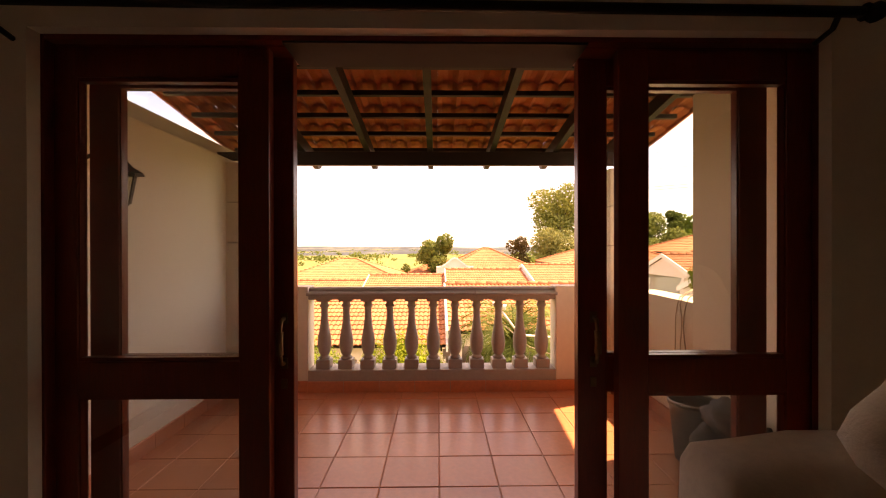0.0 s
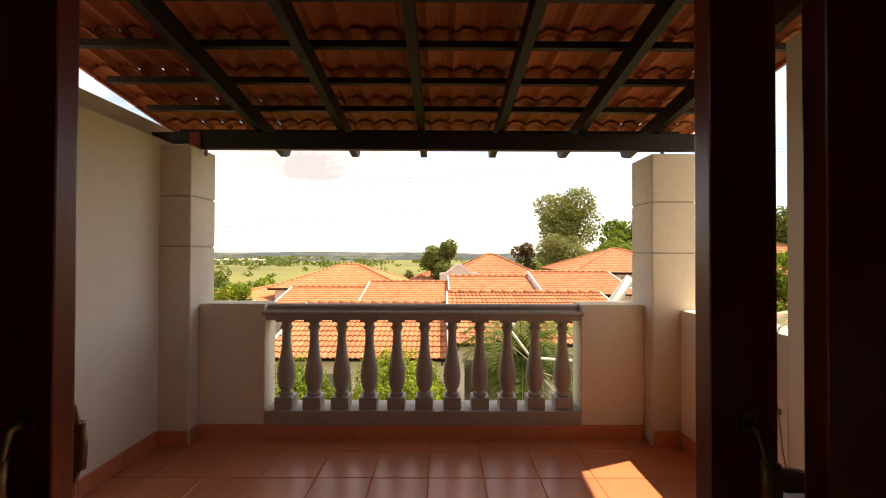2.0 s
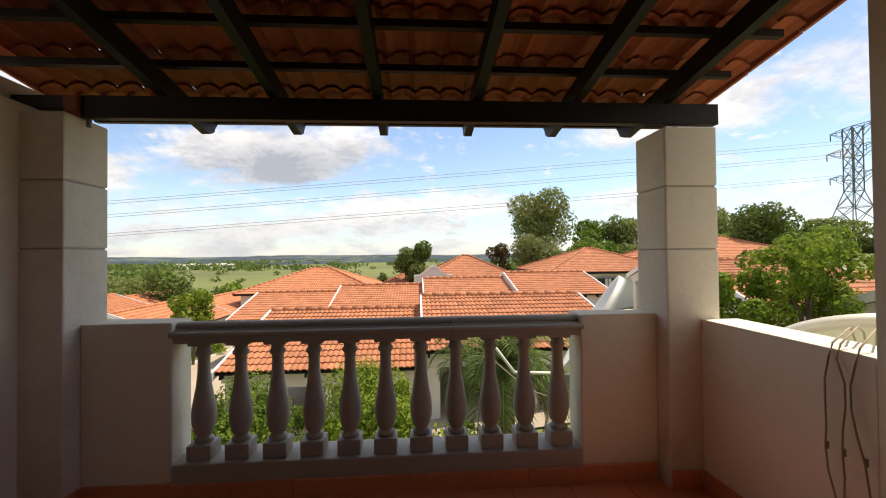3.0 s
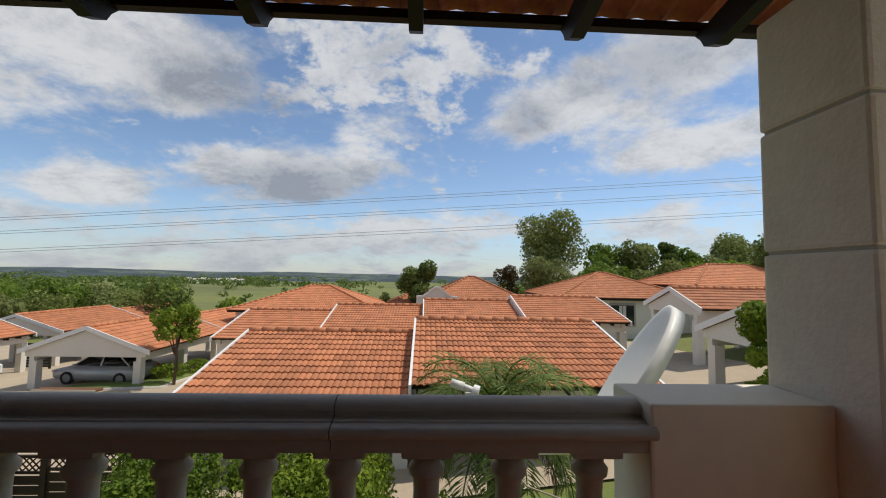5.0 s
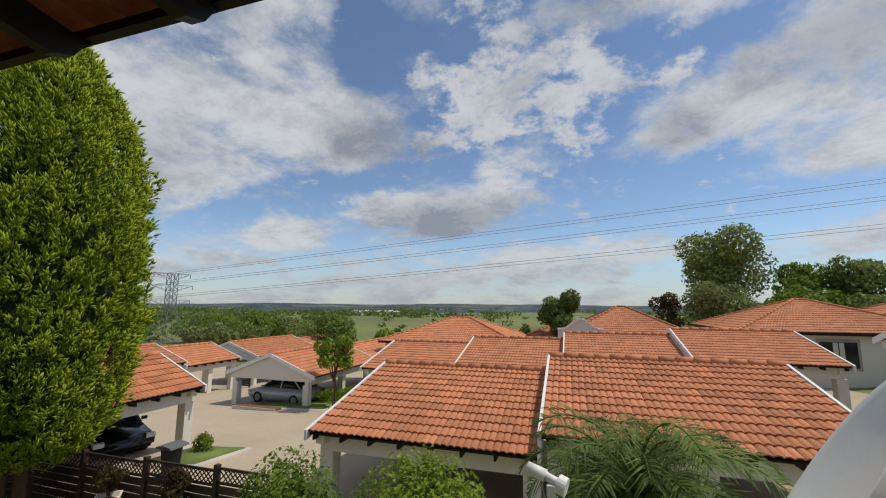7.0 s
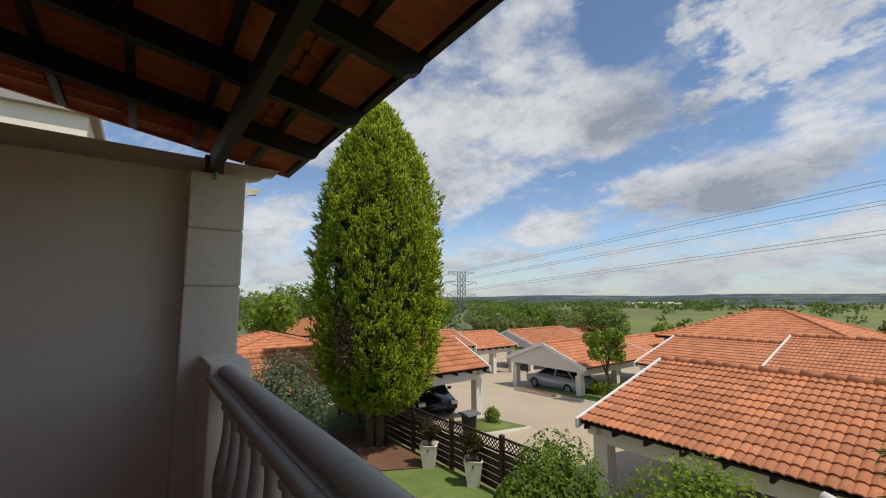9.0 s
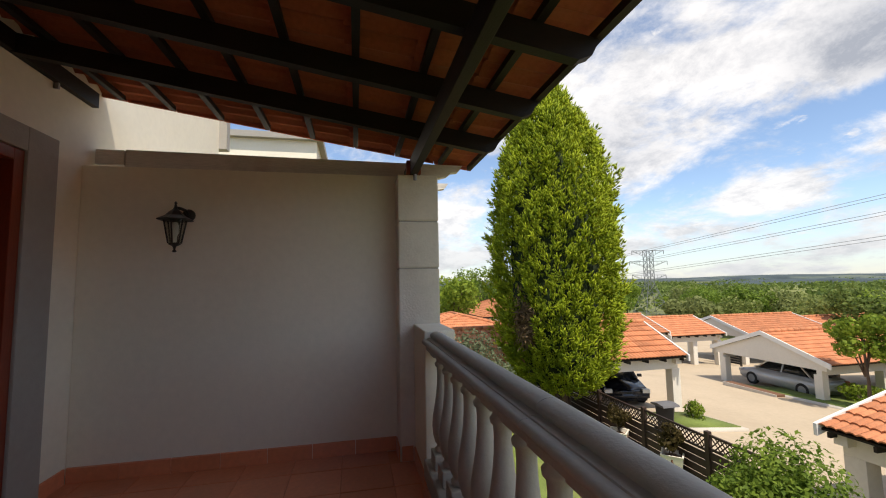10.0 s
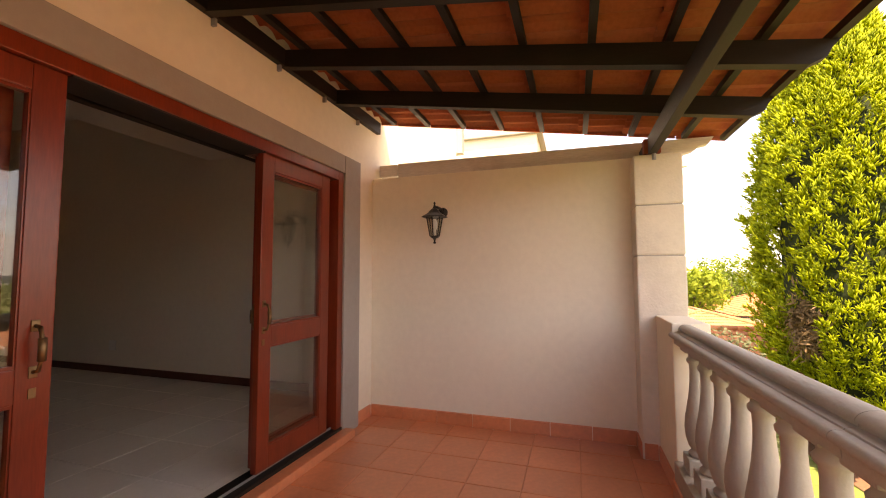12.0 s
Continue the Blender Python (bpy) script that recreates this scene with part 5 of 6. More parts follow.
P1, P2 = Vector((-70.9, 62.3, -7.6)), Vector((80.0, 71.0, -1.0))
pylon(P1, -8, 15.6, 6.2, "grey steel lattice pylon beyond the trees")
pylon(P2, -8, 26.5, 8.5, "grey steel lattice pylon on the rise")
for za, zb, off in ((6.5, 20.3, 0.0), (4.8, 18.2, 1.0), (2.3, 14.3, -0.6)):
    for d in (0.0, 0.55):
        a, b = Vector((P1.x, P1.y - 2.5 + 0.6 * off, za + 0.6 * d)), Vector((P2.x, P2.y - 4 + off, zb + d))
        pts = []
        for i in range(25):
            f = (i - 4) / 20
            p = a.lerp(b, f)
            pts.append((p.x, p.y, p.z - 1.2 * (0.25 - (f - 0.5) ** 2)))
        t = thing("power_cable", tuple(a), "thin dark overhead power cable", "cable", "power cables")
        bm = bmesh.new(); tube(bm, pts, 0.032, 5)
        part("strand", bm, POWER_LINE, t)

# ---------------------------------------------------------------- distance
HILL = material("hazy wooded hills", (0.045, 0.066, 0.075), 1.0, 0.5, 0.03, stain=(0.14, 0.165, 0.12), stain_scale=0.0075, stain_span=(0.50, 0.60))
for dist, base, rise, nm, seed in ((640, -12, 14, "backdrop_near", 2.0), (1400, -13, 25, "backdrop_mid", 5.0), (2900, -15, 44, "backdrop_far", 9.0)):
    vs, fs = [], []
    seg = 160
    for k in range(seg + 1):
        a = radians(-20 + 220 * k / seg)
        hgt = rise * (0.55 + 0.55 * noise.noise(Vector((math.cos(a) * 4 + seed, math.sin(a) * 4, seed))) + 0.10 * noise.noise(Vector((k * 0.9, seed, 0))))
        for r, z in ((dist, base), (dist * 1.06, base + hgt * 0.7), (dist * 1.16, base + hgt), (dist * 1.4, base)):
            vs.append((r * math.cos(a), r * math.sin(a), z))
    for k in range(seg):
        for j in range(3):
            i = k * 4 + j
            fs.append((i, i + 4, i + 5, i + 1))
    tagged(soup(nm, vs, fs, HILL, smooth=True), "low dark wooded hills at the horizon", "hills", kind="structure")
# bushes scattered over the field: nobody could count them
rs = np.random.default_rng(8)
cs, ns = [], []
for k in range(1300):
    a, r = radians(rs.uniform(35, 178)), rs.uniform(75, 620) ** 1.0
    x, y = r * math.cos(a), r * math.sin(a)
    thick = 1.0 if x < -0.75 * y else 0.15
    if r < 105 and abs(math.degrees(math.atan2(-x, y)) - 49) < 6:
        continue
    if rs.uniform() > thick:
        continue
    s = rs.uniform(0.8, 2.6) * (1 + r / 500)
    m = 44
    d = rs.normal(0, 1, (m, 3)); d /= np.linalg.norm(d, axis=1)[:, None]
    cs.append(np.array([x, y, land(x, y) + s * 0.5]) + d * s * np.array([1.2, 1.2, 0.7]) * rs.uniform(0.5, 1, (m, 1)))
    ns.append(d)
bushes = leaf_cloud("field_bushes", np.concatenate(cs), np.concatenate(ns), 1.1, LEAF_DARK, None, 0.8, 3)
tagged(bushes, "dark bushes scattered over the open field", "bushes", kind="stuff")


cs, ns = [], []
for k in range(3000):
    a, r = radians(rs.uniform(30, 185)), rs.uniform(230, 900)
    x, y = r * math.cos(a), r * math.sin(a)
    if noise.noise(Vector((x / 120, y / 55, 4.0))) < (0.22 if x > -0.35 * y else -0.02):
        continue
    w = rs.uniform(2.0, 4.5) * (1 + r / 900)
    d = rs.normal(0, 1, (34, 3)); d /= np.linalg.norm(d, axis=1)[:, None]
    cs.append(np.array([x, y, land(x, y) + w * 0.45]) + d * w * np.array([1.5, 1.5, 0.6]) * rs.uniform(0.5, 1, (34, 1)))
    ns.append(d)
tagged(leaf_cloud("far_woods", np.concatenate(cs), np.concatenate(ns), 2.4, LEAF_DARK, None, 0.8, 6), "dark belts of woodland across the valley", "woods", kind="stuff")
for k in range(9):
    a, r = radians(90 + 23.6 + 0.8 * k), 470 + 14 * (k % 3)
    x, y = r * math.cos(a), r * math.sin(a)
    z = land(x, y)
    t = thing("far_house", (x, y, z), "pale distant house with a pale roof in the valley", "house", "far row of houses")
    part("wall", B(x - 2.7, x + 2.7, y - 3, y + 3, z - 1, z + 3.0 + 0.5 * (k % 2)), HOUSE_WALL, t)
    bm = bmesh.new(); prism(bm, [(y - 3.4, z + 3.02 + 0.5 * (k % 2)), (y + 3.4, z + 3.02 + 0.5 * (k % 2)), (y, z + 4.6 + 0.5 * (k % 2))], "x", x - 2.9, x + 2.9)
    part("roof", bm, KERB, t)


# ---------------------------------------------------------------- things on and about the balcony
t = thing("wall_lantern", (X0, 2.79, 1.74), "black metal wall lantern with clear glass sides", "lantern")
LX, LY = X0 + 0.23, 2.77
bm = bmesh.new(); lathe(bm, [(0.045, 0), (0.045, 0.008), (0.03, 0.02)], 16); bmesh.ops.transform(bm, matrix=pose(X0 + 0.001, LY, 1.86, 0, 90, 0), verts=bm.verts)
part("wall_plate", bm, BLACK, t, smooth=True)
bm = bmesh.new(); tube(bm, [(X0 + 0.01, LY, 1.86), (X0 + 0.06, LY, 1.885), (X0 + 0.14, LY, 1.885), (LX, LY, 1.875)], 0.011, 8)
part("arm", bm, BLACK, t, smooth=True)
bm = bmesh.new(); lathe(bm, [(0.108, 1.788), (0.110, 1.794), (0.072, 1.815), (0.060, 1.822), (0.035, 1.85), (0.016, 1.866), (0.012, 1.875), (0.006, 1.90), (0.010, 1.908), (0.002, 1.92)], 6, (LX, LY, 0))
part("roof", bm, BLACK, t)
bm = bmesh.new(); lathe(bm, [(0.008, 1.57), (0.014, 1.575), (0.006, 1.59), (0.012, 1.61), (0.035, 1.622), (0.038, 1.632)], 6, (LX, LY, 0))
part("finial", bm, BLACK, t)
for k in range(6):
    c, s = math.cos(math.pi * k / 3), math.sin(math.pi * k / 3)
    part("cage_bar", bar(bmesh.new(), (LX + 0.038 * c, LY + 0.038 * s, 1.63), (LX + 0.068 * c, LY + 0.068 * s, 1.795), 0.008), BLACK, t)
bm = bmesh.new(); lathe(bm, [(0.034, 1.634), (0.063, 1.788)], 6, (LX, LY, 0))
g = part("glass", bm, LAMP_GLASS, t, "clear glass sides"); g.visible_shadow = False
bm = bmesh.new(); lathe(bm, [(0.012, 1.64), (0.014, 1.68), (0.022, 1.70), (0.022, 1.755), (0.01, 1.775)], 10, (LX, LY, 0))
part("bulb", bm, BULB, t, "white bulb", True)
t.location.z -= 0.04

for k, x in enumerate((-1.88, -2.45, -3.0)):
    t = thing("pergola_beam", (x, 3.6, 2.2), "weathered grey pergola beam with a carved end", "beam", "pergola beams")
    zb = 2.205 - 0.02 * k
    bm = bmesh.new()
    prism(bm, [(2.28, zb), (4.70, zb), (4.76, zb + 0.018), (4.80, zb + 0.05), (4.86, zb + 0.06), (4.88, zb + 0.085), (4.90, zb + 0.115), (2.28, zb + 0.13)], "x", x - 0.035, x + 0.035)
    part("timber", bm, GREY_WOOD, t)
    part("block", B(x - 0.05, x + 0.05, 2.09, 2.275, zb + 0.01, zb + 0.12), GREY_WOOD, t)
structure("wall_far_west", B(-3.5, -3.3, WALL_Y + 0.002, 4.6, -3.4, 2.1), PLASTER, "plastered wall of the next balcony")
bm = bmesh.new(); prism(bm, [(-4.75, 3.25), (-4.6, 3.25), (-4.6, 4.2), (-4.75, 4.2)], "y", IN_Y, WALL_Y + 0.1)
structure("trim_eave", bm, BAND, "plaster moulding at the end of the wall", "trim")
structure("wall_neighbour", B(-13, -9.0, -2, 3.0, -3.6, 4.95), PLASTER, "sunlit cream wall of the next house")
structure("roof_neighbour", B(-13.3, -8.85, -2.3, 3.15, 4.95, 5.1), BAND, "roof edge of the next house", "roof")


def dish(loc, face, radius, depth, lean, label):
    """A round steel dish that looks along face, on a mast."""
    t = thing("satellite_dish", loc, label, "satellite dish", "satellite dishes")
    f = Vector(face).normalized()
    turn = f.to_track_quat("Z", "Y").to_matrix().to_4x4()
    m = Matrix.Translation(loc) @ turn
    bm = bmesh.new()
    prof = [(radius * k / 10, depth * (k / 10) ** 2) for k in range(1, 11)]
    back = [(r * 0.995, z - 0.018) for r, z in prof[::-1]]
    rim = [(radius * 1.03, depth - 0.004), (radius * 1.03, depth - 0.085)]
    lathe(bm, prof + rim + back, 48)
    bmesh.ops.transform(bm, matrix=m, verts=bm.verts)
    part("reflector", bm, DISH, t, smooth=True)
    return t, m


SAT = Vector((2.24, 6.33, 0.60))
t, m = dish(SAT + Vector((-0.06, 0.0, 0.02)) - Vector((-0.82, 0.3, 0.48)) * 0.09, (-0.785, 0.34, 0.52), 0.57, 0.07, 0, "large pale grey satellite dish below the parapet")
lnb = Vector((1.10, 6.12, 0.53))
bm = bmesh.new(); tube(bm, [SAT + Vector((-0.25, 0.05, -0.55)), (1.32, 6.1, 0.16), (1.08, 6.12, 0.48)], 0.016, 8)
part("feed_arm", bm, DISH, t, smooth=True)
bm = bmesh.new(); tube(bm, [lnb + Vector((-0.145, 0.05, 0.05)), lnb + Vector((-0.06, 0.03, 0.03))], 0.029, 14); part("receiver", bm, DISH, t, smooth=True)
bm = bmesh.new(); tube(bm, [lnb + Vector((-0.06, 0.03, 0.03)), lnb + Vector((0.0, 0.012, 0.012))], 0.02, 12); part("neck", bm, WHITE, t, smooth=True)
bm = bmesh.new(); tube(bm, [lnb + Vector((-0.004, 0.012, 0.012)), lnb + Vector((0.002, 0.01, 0.01)), lnb + Vector((0.03, 0.0, 0.002)), lnb + Vector((0.034, -0.001, 0.001))], 0.041, 18, 0.043); part("feed_horn", bm, WHITE, t)
bm = bmesh.new(); box(bm, lnb.x - 0.055, lnb.x - 0.015, lnb.y - 0.01, lnb.y + 0.03, lnb.z - 0.05, lnb.z + 0.005, 0.006); part("clamp", bm, DISH, t)
bm = bmesh.new(); tube(bm, [lnb + Vector((-0.08, 0.04, 0.0)), lnb + Vector((-0.04, 0.0, -0.2)), (1.4, 5.9, 0.05), (2.1, 5.9, -0.2)], 0.006, 6); part("lead", bm, CABLE, t, smooth=True)
bm = bmesh.new(); tube(bm, [SAT + Vector((0.12, 0.12, -0.12)), (2.62, 6.1, 0.1), (2.62, 6.1, -3.2)], 0.03, 10); part("mast", bm, STEEL, t, smooth=True)
t, m = dish(Vector((3.05, 4.35, 0.72)), (0.25, 0.45, 0.85), 0.42, 0.08, 0, "beige dish lying beyond the side parapet")
bm = bmesh.new(); tube(bm, [(3.04, 4.33, 0.70), (3.0, 4.3, -3.2)], 0.03, 10); part("mast", bm, STEEL, t, smooth=True)
t, m = dish(Vector((-8.0, 2.7, 3.75)), (0.9, 0.35, 0.35), 0.42, 0.07, 0, "white satellite dish on the next house")
bm = bmesh.new(); tube(bm, [(-8.02, 2.7, 3.74), (-8.5, 2.7, 3.5), (-9.0, 2.7, 3.5)], 0.03, 10); part("mast", bm, STEEL, t, smooth=True)
bm = bmesh.new(); tube(bm, [(-7.85, 2.85, 3.4), (-7.3, 3.1, 3.62)], 0.02, 8); part("feed_arm", bm, STEEL, t, smooth=True)
part("feed_horn", B(-7.34, -7.24, 3.06, 3.16, 3.6, 3.7, 0.01), DARK_WOOD, t)

# cables over the side parapet
for k, (y, sw, top) in enumerate(((3.55, 0.02, 0.0), (3.52, -0.03, 0.01), (3.45, 0.03, 0.02))):
    pts = [(3.0, 4.25, 0.5), (2.3, 3.75 - 0.05 * k, 0.99), (2.1, y + 0.03, 1.035 + top), (1.99, y, 0.985), (1.972, y, 0.93)]
    for i in range(1, 11):
        f = i / 10
        pts.append((1.970 - 0.015 * math.sin(3 * f), y + sw * math.sin(4 * f + k) + 0.006 * math.sin(17 * f + 2 * k) - 0.10 * f * f, 0.93 - 0.88 * f))
    t = thing("cable", (1.97, y, 0.0), "loose beige aerial cable hanging over the parapet", "cable", "hanging cables")
    bm = bmesh.new(); tube(bm, pts, 0.0042, 6)
    part("strand", bm, CABLE, t, smooth=True)
    bm = bmesh.new(); tube(bm, [(1.964, pts[8][1], pts[8][2] + 0.015), (1.964, pts[8][1], pts[8][2] - 0.012)], 0.0065, 6)
    part("joiner", bm, CABLE, t, smooth=True)

# bucket and plush bundle by the pier
t = thing("bucket", (1.82, 3.12, 0.0), "black plastic bucket standing on the tiles", "bucket")
bm = bmesh.new(); lathe(bm, [(0.105, 0.004), (0.140, 0.35), (0.150, 0.355), (0.150, 0.375), (0.142, 0.375), (0.136, 0.35), (0.10, 0.02)], 28, (1.82, 3.12, 0))
part("tub", bm, BLACK, t, smooth=True)
bm = bmesh.new(); tube(bm, [(1.82 + 0.146 * math.cos(a), 3.12 + 0.146 * math.sin(a), 0.378 + 0.006 * math.sin(2 * a)) for a in [math.pi * k / 10 for k in range(21)]], 0.006, 6)
part("wire_handle", bm, STEEL, t, smooth=True)
t = thing("cloth_bundle", (1.78, 2.8, 0.0), "grey and black bundle of cloth piled on the tiles", "bundle")
for name, c, r, mat, sd in (("grey_bag", (1.85, 2.86, 0.36), (0.11, 0.13, 0.11), CLOTH, 1), ("black_cloth", (1.80, 2.84, 0.15), (0.17, 0.15, 0.17), BLACK, 5), ("dark_bag", (1.84, 2.58, 0.20), (0.13, 0.14, 0.21), RUBBER, 8), ("pale_cloth", (1.66, 2.70, 0.07), (0.10, 0.09, 0.07), FABRIC, 3)):
    bm = bmesh.new(); bmesh.ops.create_icosphere(bm, subdivisions=4, radius=1)
    for v in bm.verts:
        k = 1 + 0.28 * noise.noise(v.co * 1.9 + Vector((sd, 0, 0))) + 0.12 * noise.noise(v.co * 4.5 + Vector((0, sd, 0)))
        v.co = Vector((c[0] + v.co.x * r[0] * k, c[1] + v.co.y * r[1] * k, max(0.003, c[2] + v.co.z * r[2] * k)))
    part(name, bm, mat, t, smooth=True)

# ---------------------------------------------------------------- things in the room
t = thing("curtain_rod", (0.2, 1.77, 2.06), "dark wooden curtain rod with a turned end above the door", "curtain rod")
bm = bmesh.new(); tube(bm, [(-1.9, 1.77, 2.082), (1.47, 1.77, 2.055)], 0.016, 10); part("rod", bm, DARK_WOOD, t, smooth=True)
bm = bmesh.new(); lathe(bm, [(0.016, 0), (0.026, 0.008), (0.02, 0.02), (0.03, 0.04), (0.02, 0.062), (0.006, 0.07)], 12)
bmesh.ops.transform(bm, matrix=pose(1.47, 1.77, 2.055, 0, 90, 0), verts=bm.verts); part("finial", bm, DARK_WOOD, t, smooth=True)
for x in (-1.13, 1.41):
    bm = bmesh.new(); tube(bm, [(x, IN_Y, 2.005), (x, 1.80, 2.02), (x, 1.775, 2.06)], 0.009, 6); part("bracket", bm, BLACK, t, smooth=True)


def cushion(bm, x0, x1, y0, y1, z0, z1, r, wob=0.012, sd=0):
    b2 = bmesh.new()
    box(b2, x0, x1, y0, y1, z0, z1)
    bmesh.ops.subdivide_edges(b2, edges=b2.edges[:], cuts=5, use_grid_fill=True)
    c, h = Vector(((x0 + x1) / 2, (y0 + y1) / 2, (z0 + z1) / 2)), Vector(((x1 - x0) / 2, (y1 - y0) / 2, (z1 - z0) / 2))
    for v in b2.verts:
        d = v.co - c
        q = Vector([max(-(h[i] - r), min(h[i] - r, d[i])) for i in range(3)])
        e = d - q
        if e.length > 1e-6:
            v.co = c + q + e.normalized() * min(r, e.length)
        v.co += v.co.normalized() * wob * noise.noise(v.co * 6 + Vector((sd, 0, 0)))
    me = bpy.data.meshes.new("tmp"); b2.to_mesh(me); b2.free(); bm.from_mesh(me); bpy.data.meshes.remove(me)
    return bm


t = thing("sofa", (1.75, 1.2, ROOM_Z), "pale grey upholstered sofa with its back to the door", "sofa")
part("backrest", cushion(bmesh.new(), 0.84, 2.75, 1.42, 1.74, 0.30, 0.86, 0.13, 0.02, 1), FABRIC, t, smooth=True)
part("base", cushion(bmesh.new(), 0.90, 2.70, 0.72, 1.55, 0.14, 0.44, 0.05), FABRIC, t, smooth=True)
part("armrest", cushion(bmesh.new(), 2.72, 2.98, 0.70, 1.70, 0.14, 0.66, 0.1), FABRIC, t, smooth=True)
for x in (0.97, 2.62):
    for y in (0.80, 1.62):
        part("foot", B(x - 0.03, x + 0.03, y - 0.03, y + 0.03, ROOM_Z, 0.16), DARK_WOOD, t)
t = thing("sofa_cushion", (1.37, 1.36, 0.80), "pale loose cushion leaning on the sofa back", "cushion")
bm = cushion(bmesh.new(), -0.28, 0.28, -0.09, 0.09, -0.26, 0.26, 0.085, 0.02, 3)
bmesh.ops.transform(bm, matrix=pose(1.42, 1.36, 0.93, -20, -40, 0), verts=bm.verts)
part("cover", bm, FABRIC, t, smooth=True)

# ---------------------------------------------------------------- pieces: skirting, floor tiles, roof tiles
floor_b, floor_r = bpy.data.objects["floor_balcony"], bpy.data.objects["floor_room"]


def grid_tiles(parent, mat, xs, ys, top, thick, x_lim, y_lim, gap, skip=None):
    shared = {}
    for xa in xs:
        for ya in ys:
            a, b = max(x_lim[0], xa[0]) + gap, min(x_lim[1], xa[1]) - gap
            c, d = max(y_lim[0], ya[0]) + gap, min(y_lim[1], ya[1]) - gap
            if b - a < 0.02 or d - c < 0.02 or (skip and skip((a + b) / 2, (c + d) / 2)):
                continue
            key = (round(b - a, 3), round(d - c, 3))
            if key not in shared:
                w, h = key[0] / 2, key[1] / 2
                e = 0.003
                vs = [(-w, -h, -thick), (w, -h, -thick), (w, h, -thick), (-w, h, -thick), (-w, -h, -e), (w, -h, -e), (w, h, -e), (-w, h, -e), (-w + e, -h + e, 0), (w - e, -h + e, 0), (w - e, h - e, 0), (-w + e, h - e, 0)]
                fs = [(0, 1, 5, 4), (1, 2, 6, 5), (2, 3, 7, 6), (3, 0, 4, 7), (4, 5, 9, 8), (5, 6, 10, 9), (6, 7, 11, 10), (7, 4, 8, 11), (8, 9, 10, 11)]
                me = bpy.data.meshes.new("floor_tile")
                me.from_pydata(vs, [], fs)
                me.materials.append(mat)
                shared[key] = me
            o = new("floor_tile", shared[key])
            o.parent = parent
            o.location = ((a + b) / 2, (c + d) / 2, top + random.uniform(-0.0008, 0.0008))
            o.rotation_euler = (random.uniform(-0.0015, 0.0015), random.uniform(-0.0015, 0.0015), 0)


S = 0.3375
grid_tiles(floor_b, TERRA, [(0.205 + S * k, 0.205 + S * (k + 1)) for k in range(-7, 7)], [(3.875 + S * k, 3.875 + S * (k + 1)) for k in range(-6, 3)], 0.0, 0.012, (X0, X1), (WALL_Y, 4.40), 0.0028,
           lambda x, y: (x > 1.75 and y > 4.28) or (x < -1.5 and y > 4.28))
R = 0.45
grid_tiles(floor_r, WHITE_TILE, [(-1.95 + R * k, -1.95 + R * (k + 1)) for k in range(15)], [(IN_Y - R * (k + 1), IN_Y - R * k) for k in range(16)], ROOM_Z, 0.008, (-1.95, 4.6), (-5.2, IN_Y), 0.003)


def skirting(parent, p, q, out):
    """Terracotta skirting tiles along a wall from p to q; out points off the wall."""
    p, q, out = Vector((*p, 0)), Vector((*q, 0)), Vector((*out, 0))
    n = max(1, round((q - p).length / S))
    d = (q - p) / n
    for k in range(n):
        a, b = p + d * k + d.normalized() * 0.002, p + d * (k + 1) - d.normalized() * 0.002
        vs = [v + Vector((0, 0, z)) for z in (0.001, 0.098) for v in (a, b, b + out * 0.010, a + out * 0.010)]
        vs += [a + Vector((0, 0, 0.104)), b + Vector((0, 0, 0.104))]
        fs = [(0, 1, 5, 4), (1, 2, 6, 5), (2, 3, 7, 6), (3, 0, 4, 7), (7, 6, 9, 8), (4, 7, 8), (6, 5, 9), (0, 3, 2, 1)]
        soup("skirting_tile", vs, fs, TERRA, parent)


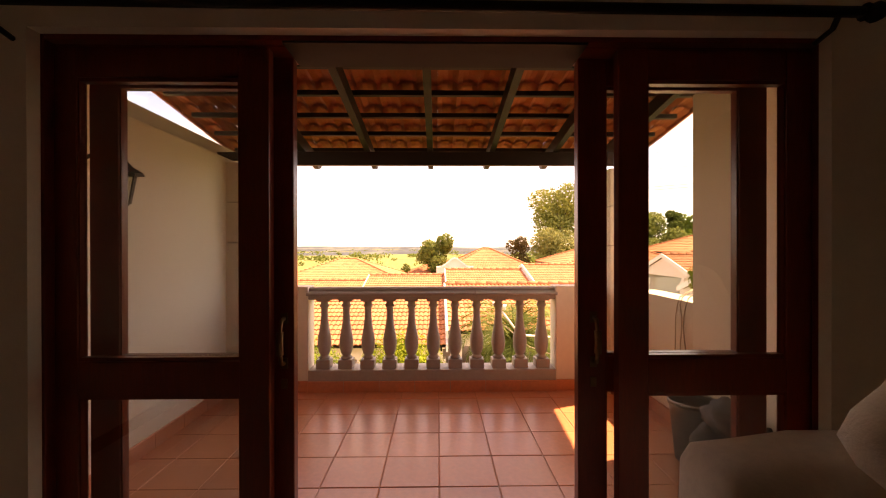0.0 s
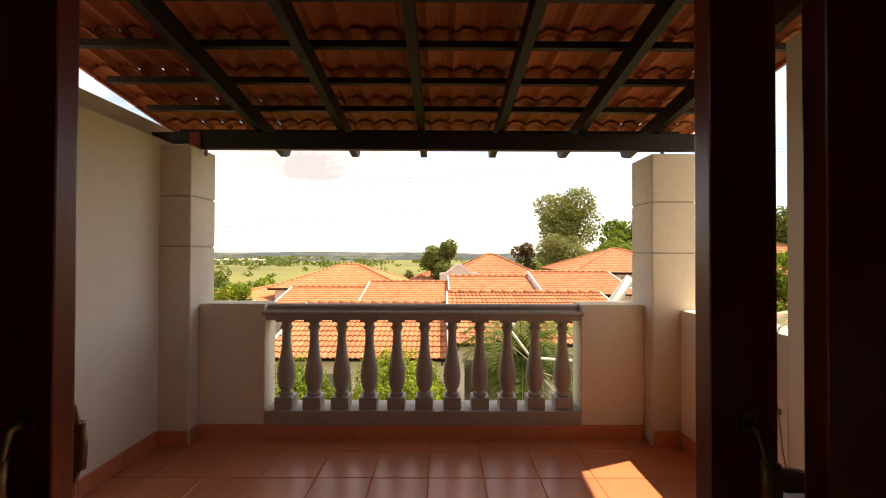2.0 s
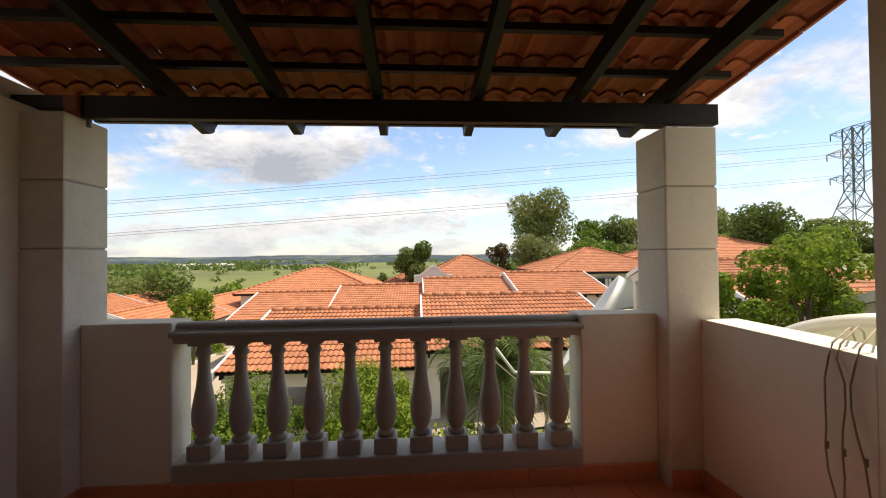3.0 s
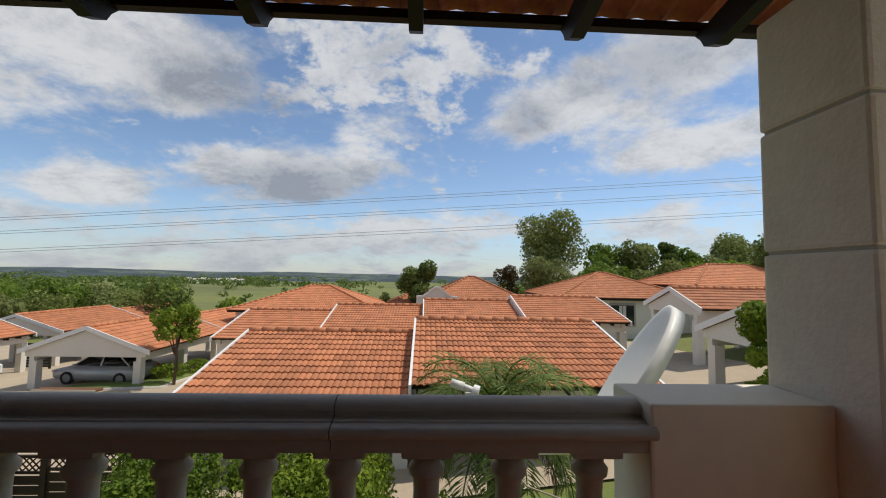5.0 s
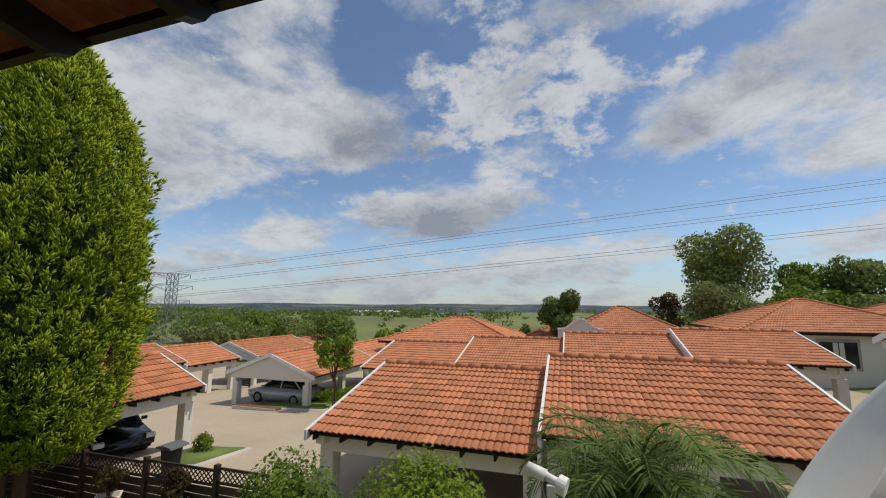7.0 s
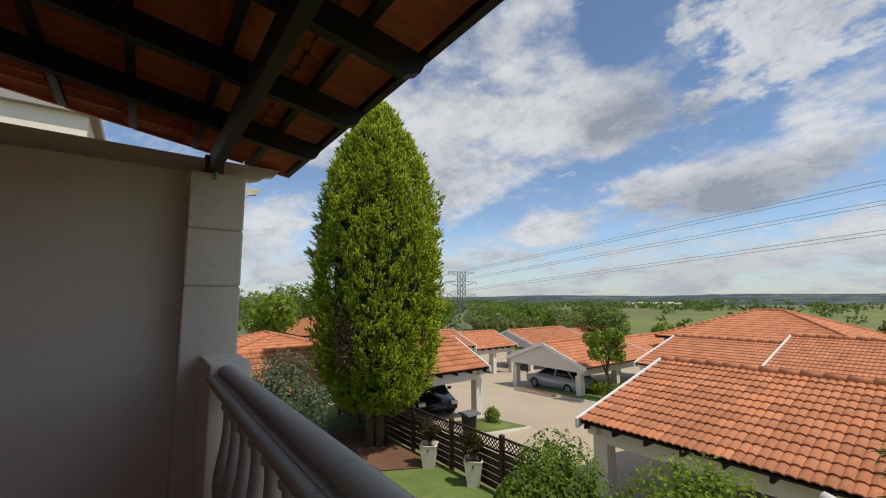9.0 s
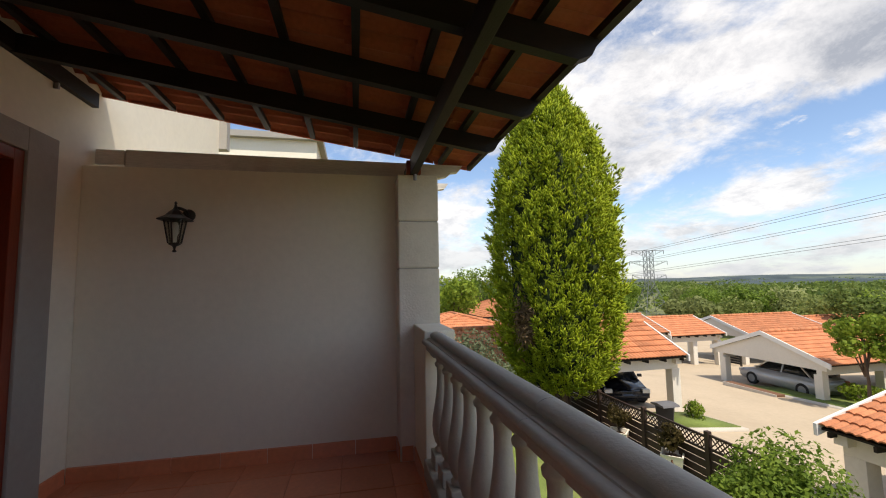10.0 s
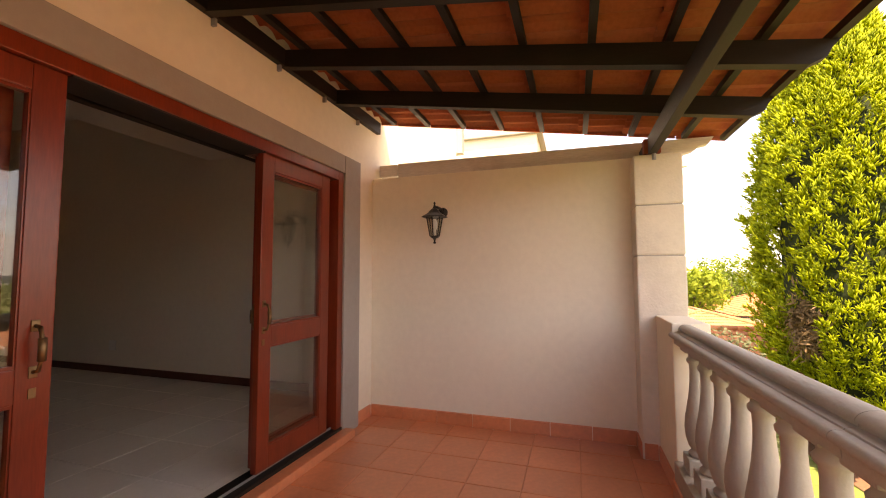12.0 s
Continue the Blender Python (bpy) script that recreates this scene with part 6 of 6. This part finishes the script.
sk = thing("skirting", (0, 3, 0), "terracotta tile skirting round the balcony floor", "skirting", kind="structure")
skirting(sk, (X0, WALL_Y + 0.01), (X0, 4.285), (1, 0))
skirting(sk, (X0 + 0.012, 4.288), (-1.5, 4.288), (0, -1))
skirting(sk, (-1.499, 4.30), (-1.499, 4.388), (1, 0))
skirting(sk, (-1.485, 4.398), (-1.016, 4.398), (0, -1))
skirting(sk, (-1.014, 4.383), (1.315, 4.383), (0, -1))
skirting(sk, (1.317, 4.398), (1.77, 4.398), (0, -1))
skirting(sk, (1.79, 4.288), (1.97, 4.288), (0, -1))
skirting(sk, (X1, 4.275), (X1, WALL_Y + 0.01), (-1, 0))
skirting(sk, (DX0 - 0.26, WALL_Y + 0.001), (X0 + 0.015, WALL_Y + 0.001), (0, 1))
skirting(sk, (X1 - 0.015, WALL_Y + 0.001), (DX1 + 0.26, WALL_Y + 0.001), (0, 1))

roof = thing("balcony_roof", (0.15, 3.6, 2.4), "lean-to roof of orange clay tiles on dark battens", "roof", kind="structure")
COLS = 14
me = tile_mesh("roof_tile", 4.2 / COLS, COURSE * 1.14, 0.038, True)
me.materials.append(UNDER_TILE)
for r in range(ROWS):
    for c in range(COLS):
        y = 3.88 + COURSE * (r - 5) - 0.26
        o = new("roof_tile", me)
        o.parent = roof
        o.matrix_parent_inverse = Matrix.Translation(roof.location).inverted()
        # the front lip faces down the slope, away from the house
        o.matrix_basis = pose(-1.95 + 4.2 / COLS * (c + 0.5) + 0.05, y + COURSE, tile_z(y + COURSE) + 0.012, math.degrees(PITCH) + random.uniform(-0.3, 0.3), random.uniform(-0.4, 0.4), 180)
# a closing strip of clay along either edge of the roof, pieced course by course
for x0, x1 in ((-1.925, -1.905), (2.305, 2.325)):
    for r in range(ROWS):
        y = 3.88 + COURSE * (r - 5) - 0.26
        bm = bmesh.new()
        prism(bm, [(y + 0.004, tile_z(y) - 0.018), (y + COURSE - 0.004, tile_z(y + COURSE) - 0.014), (y + COURSE - 0.004, tile_z(y + COURSE) + 0.055), (y + 0.004, tile_z(y) + 0.045)], "x", x0, x1)
        part("verge_tile", bm, UNDER_TILE, roof)
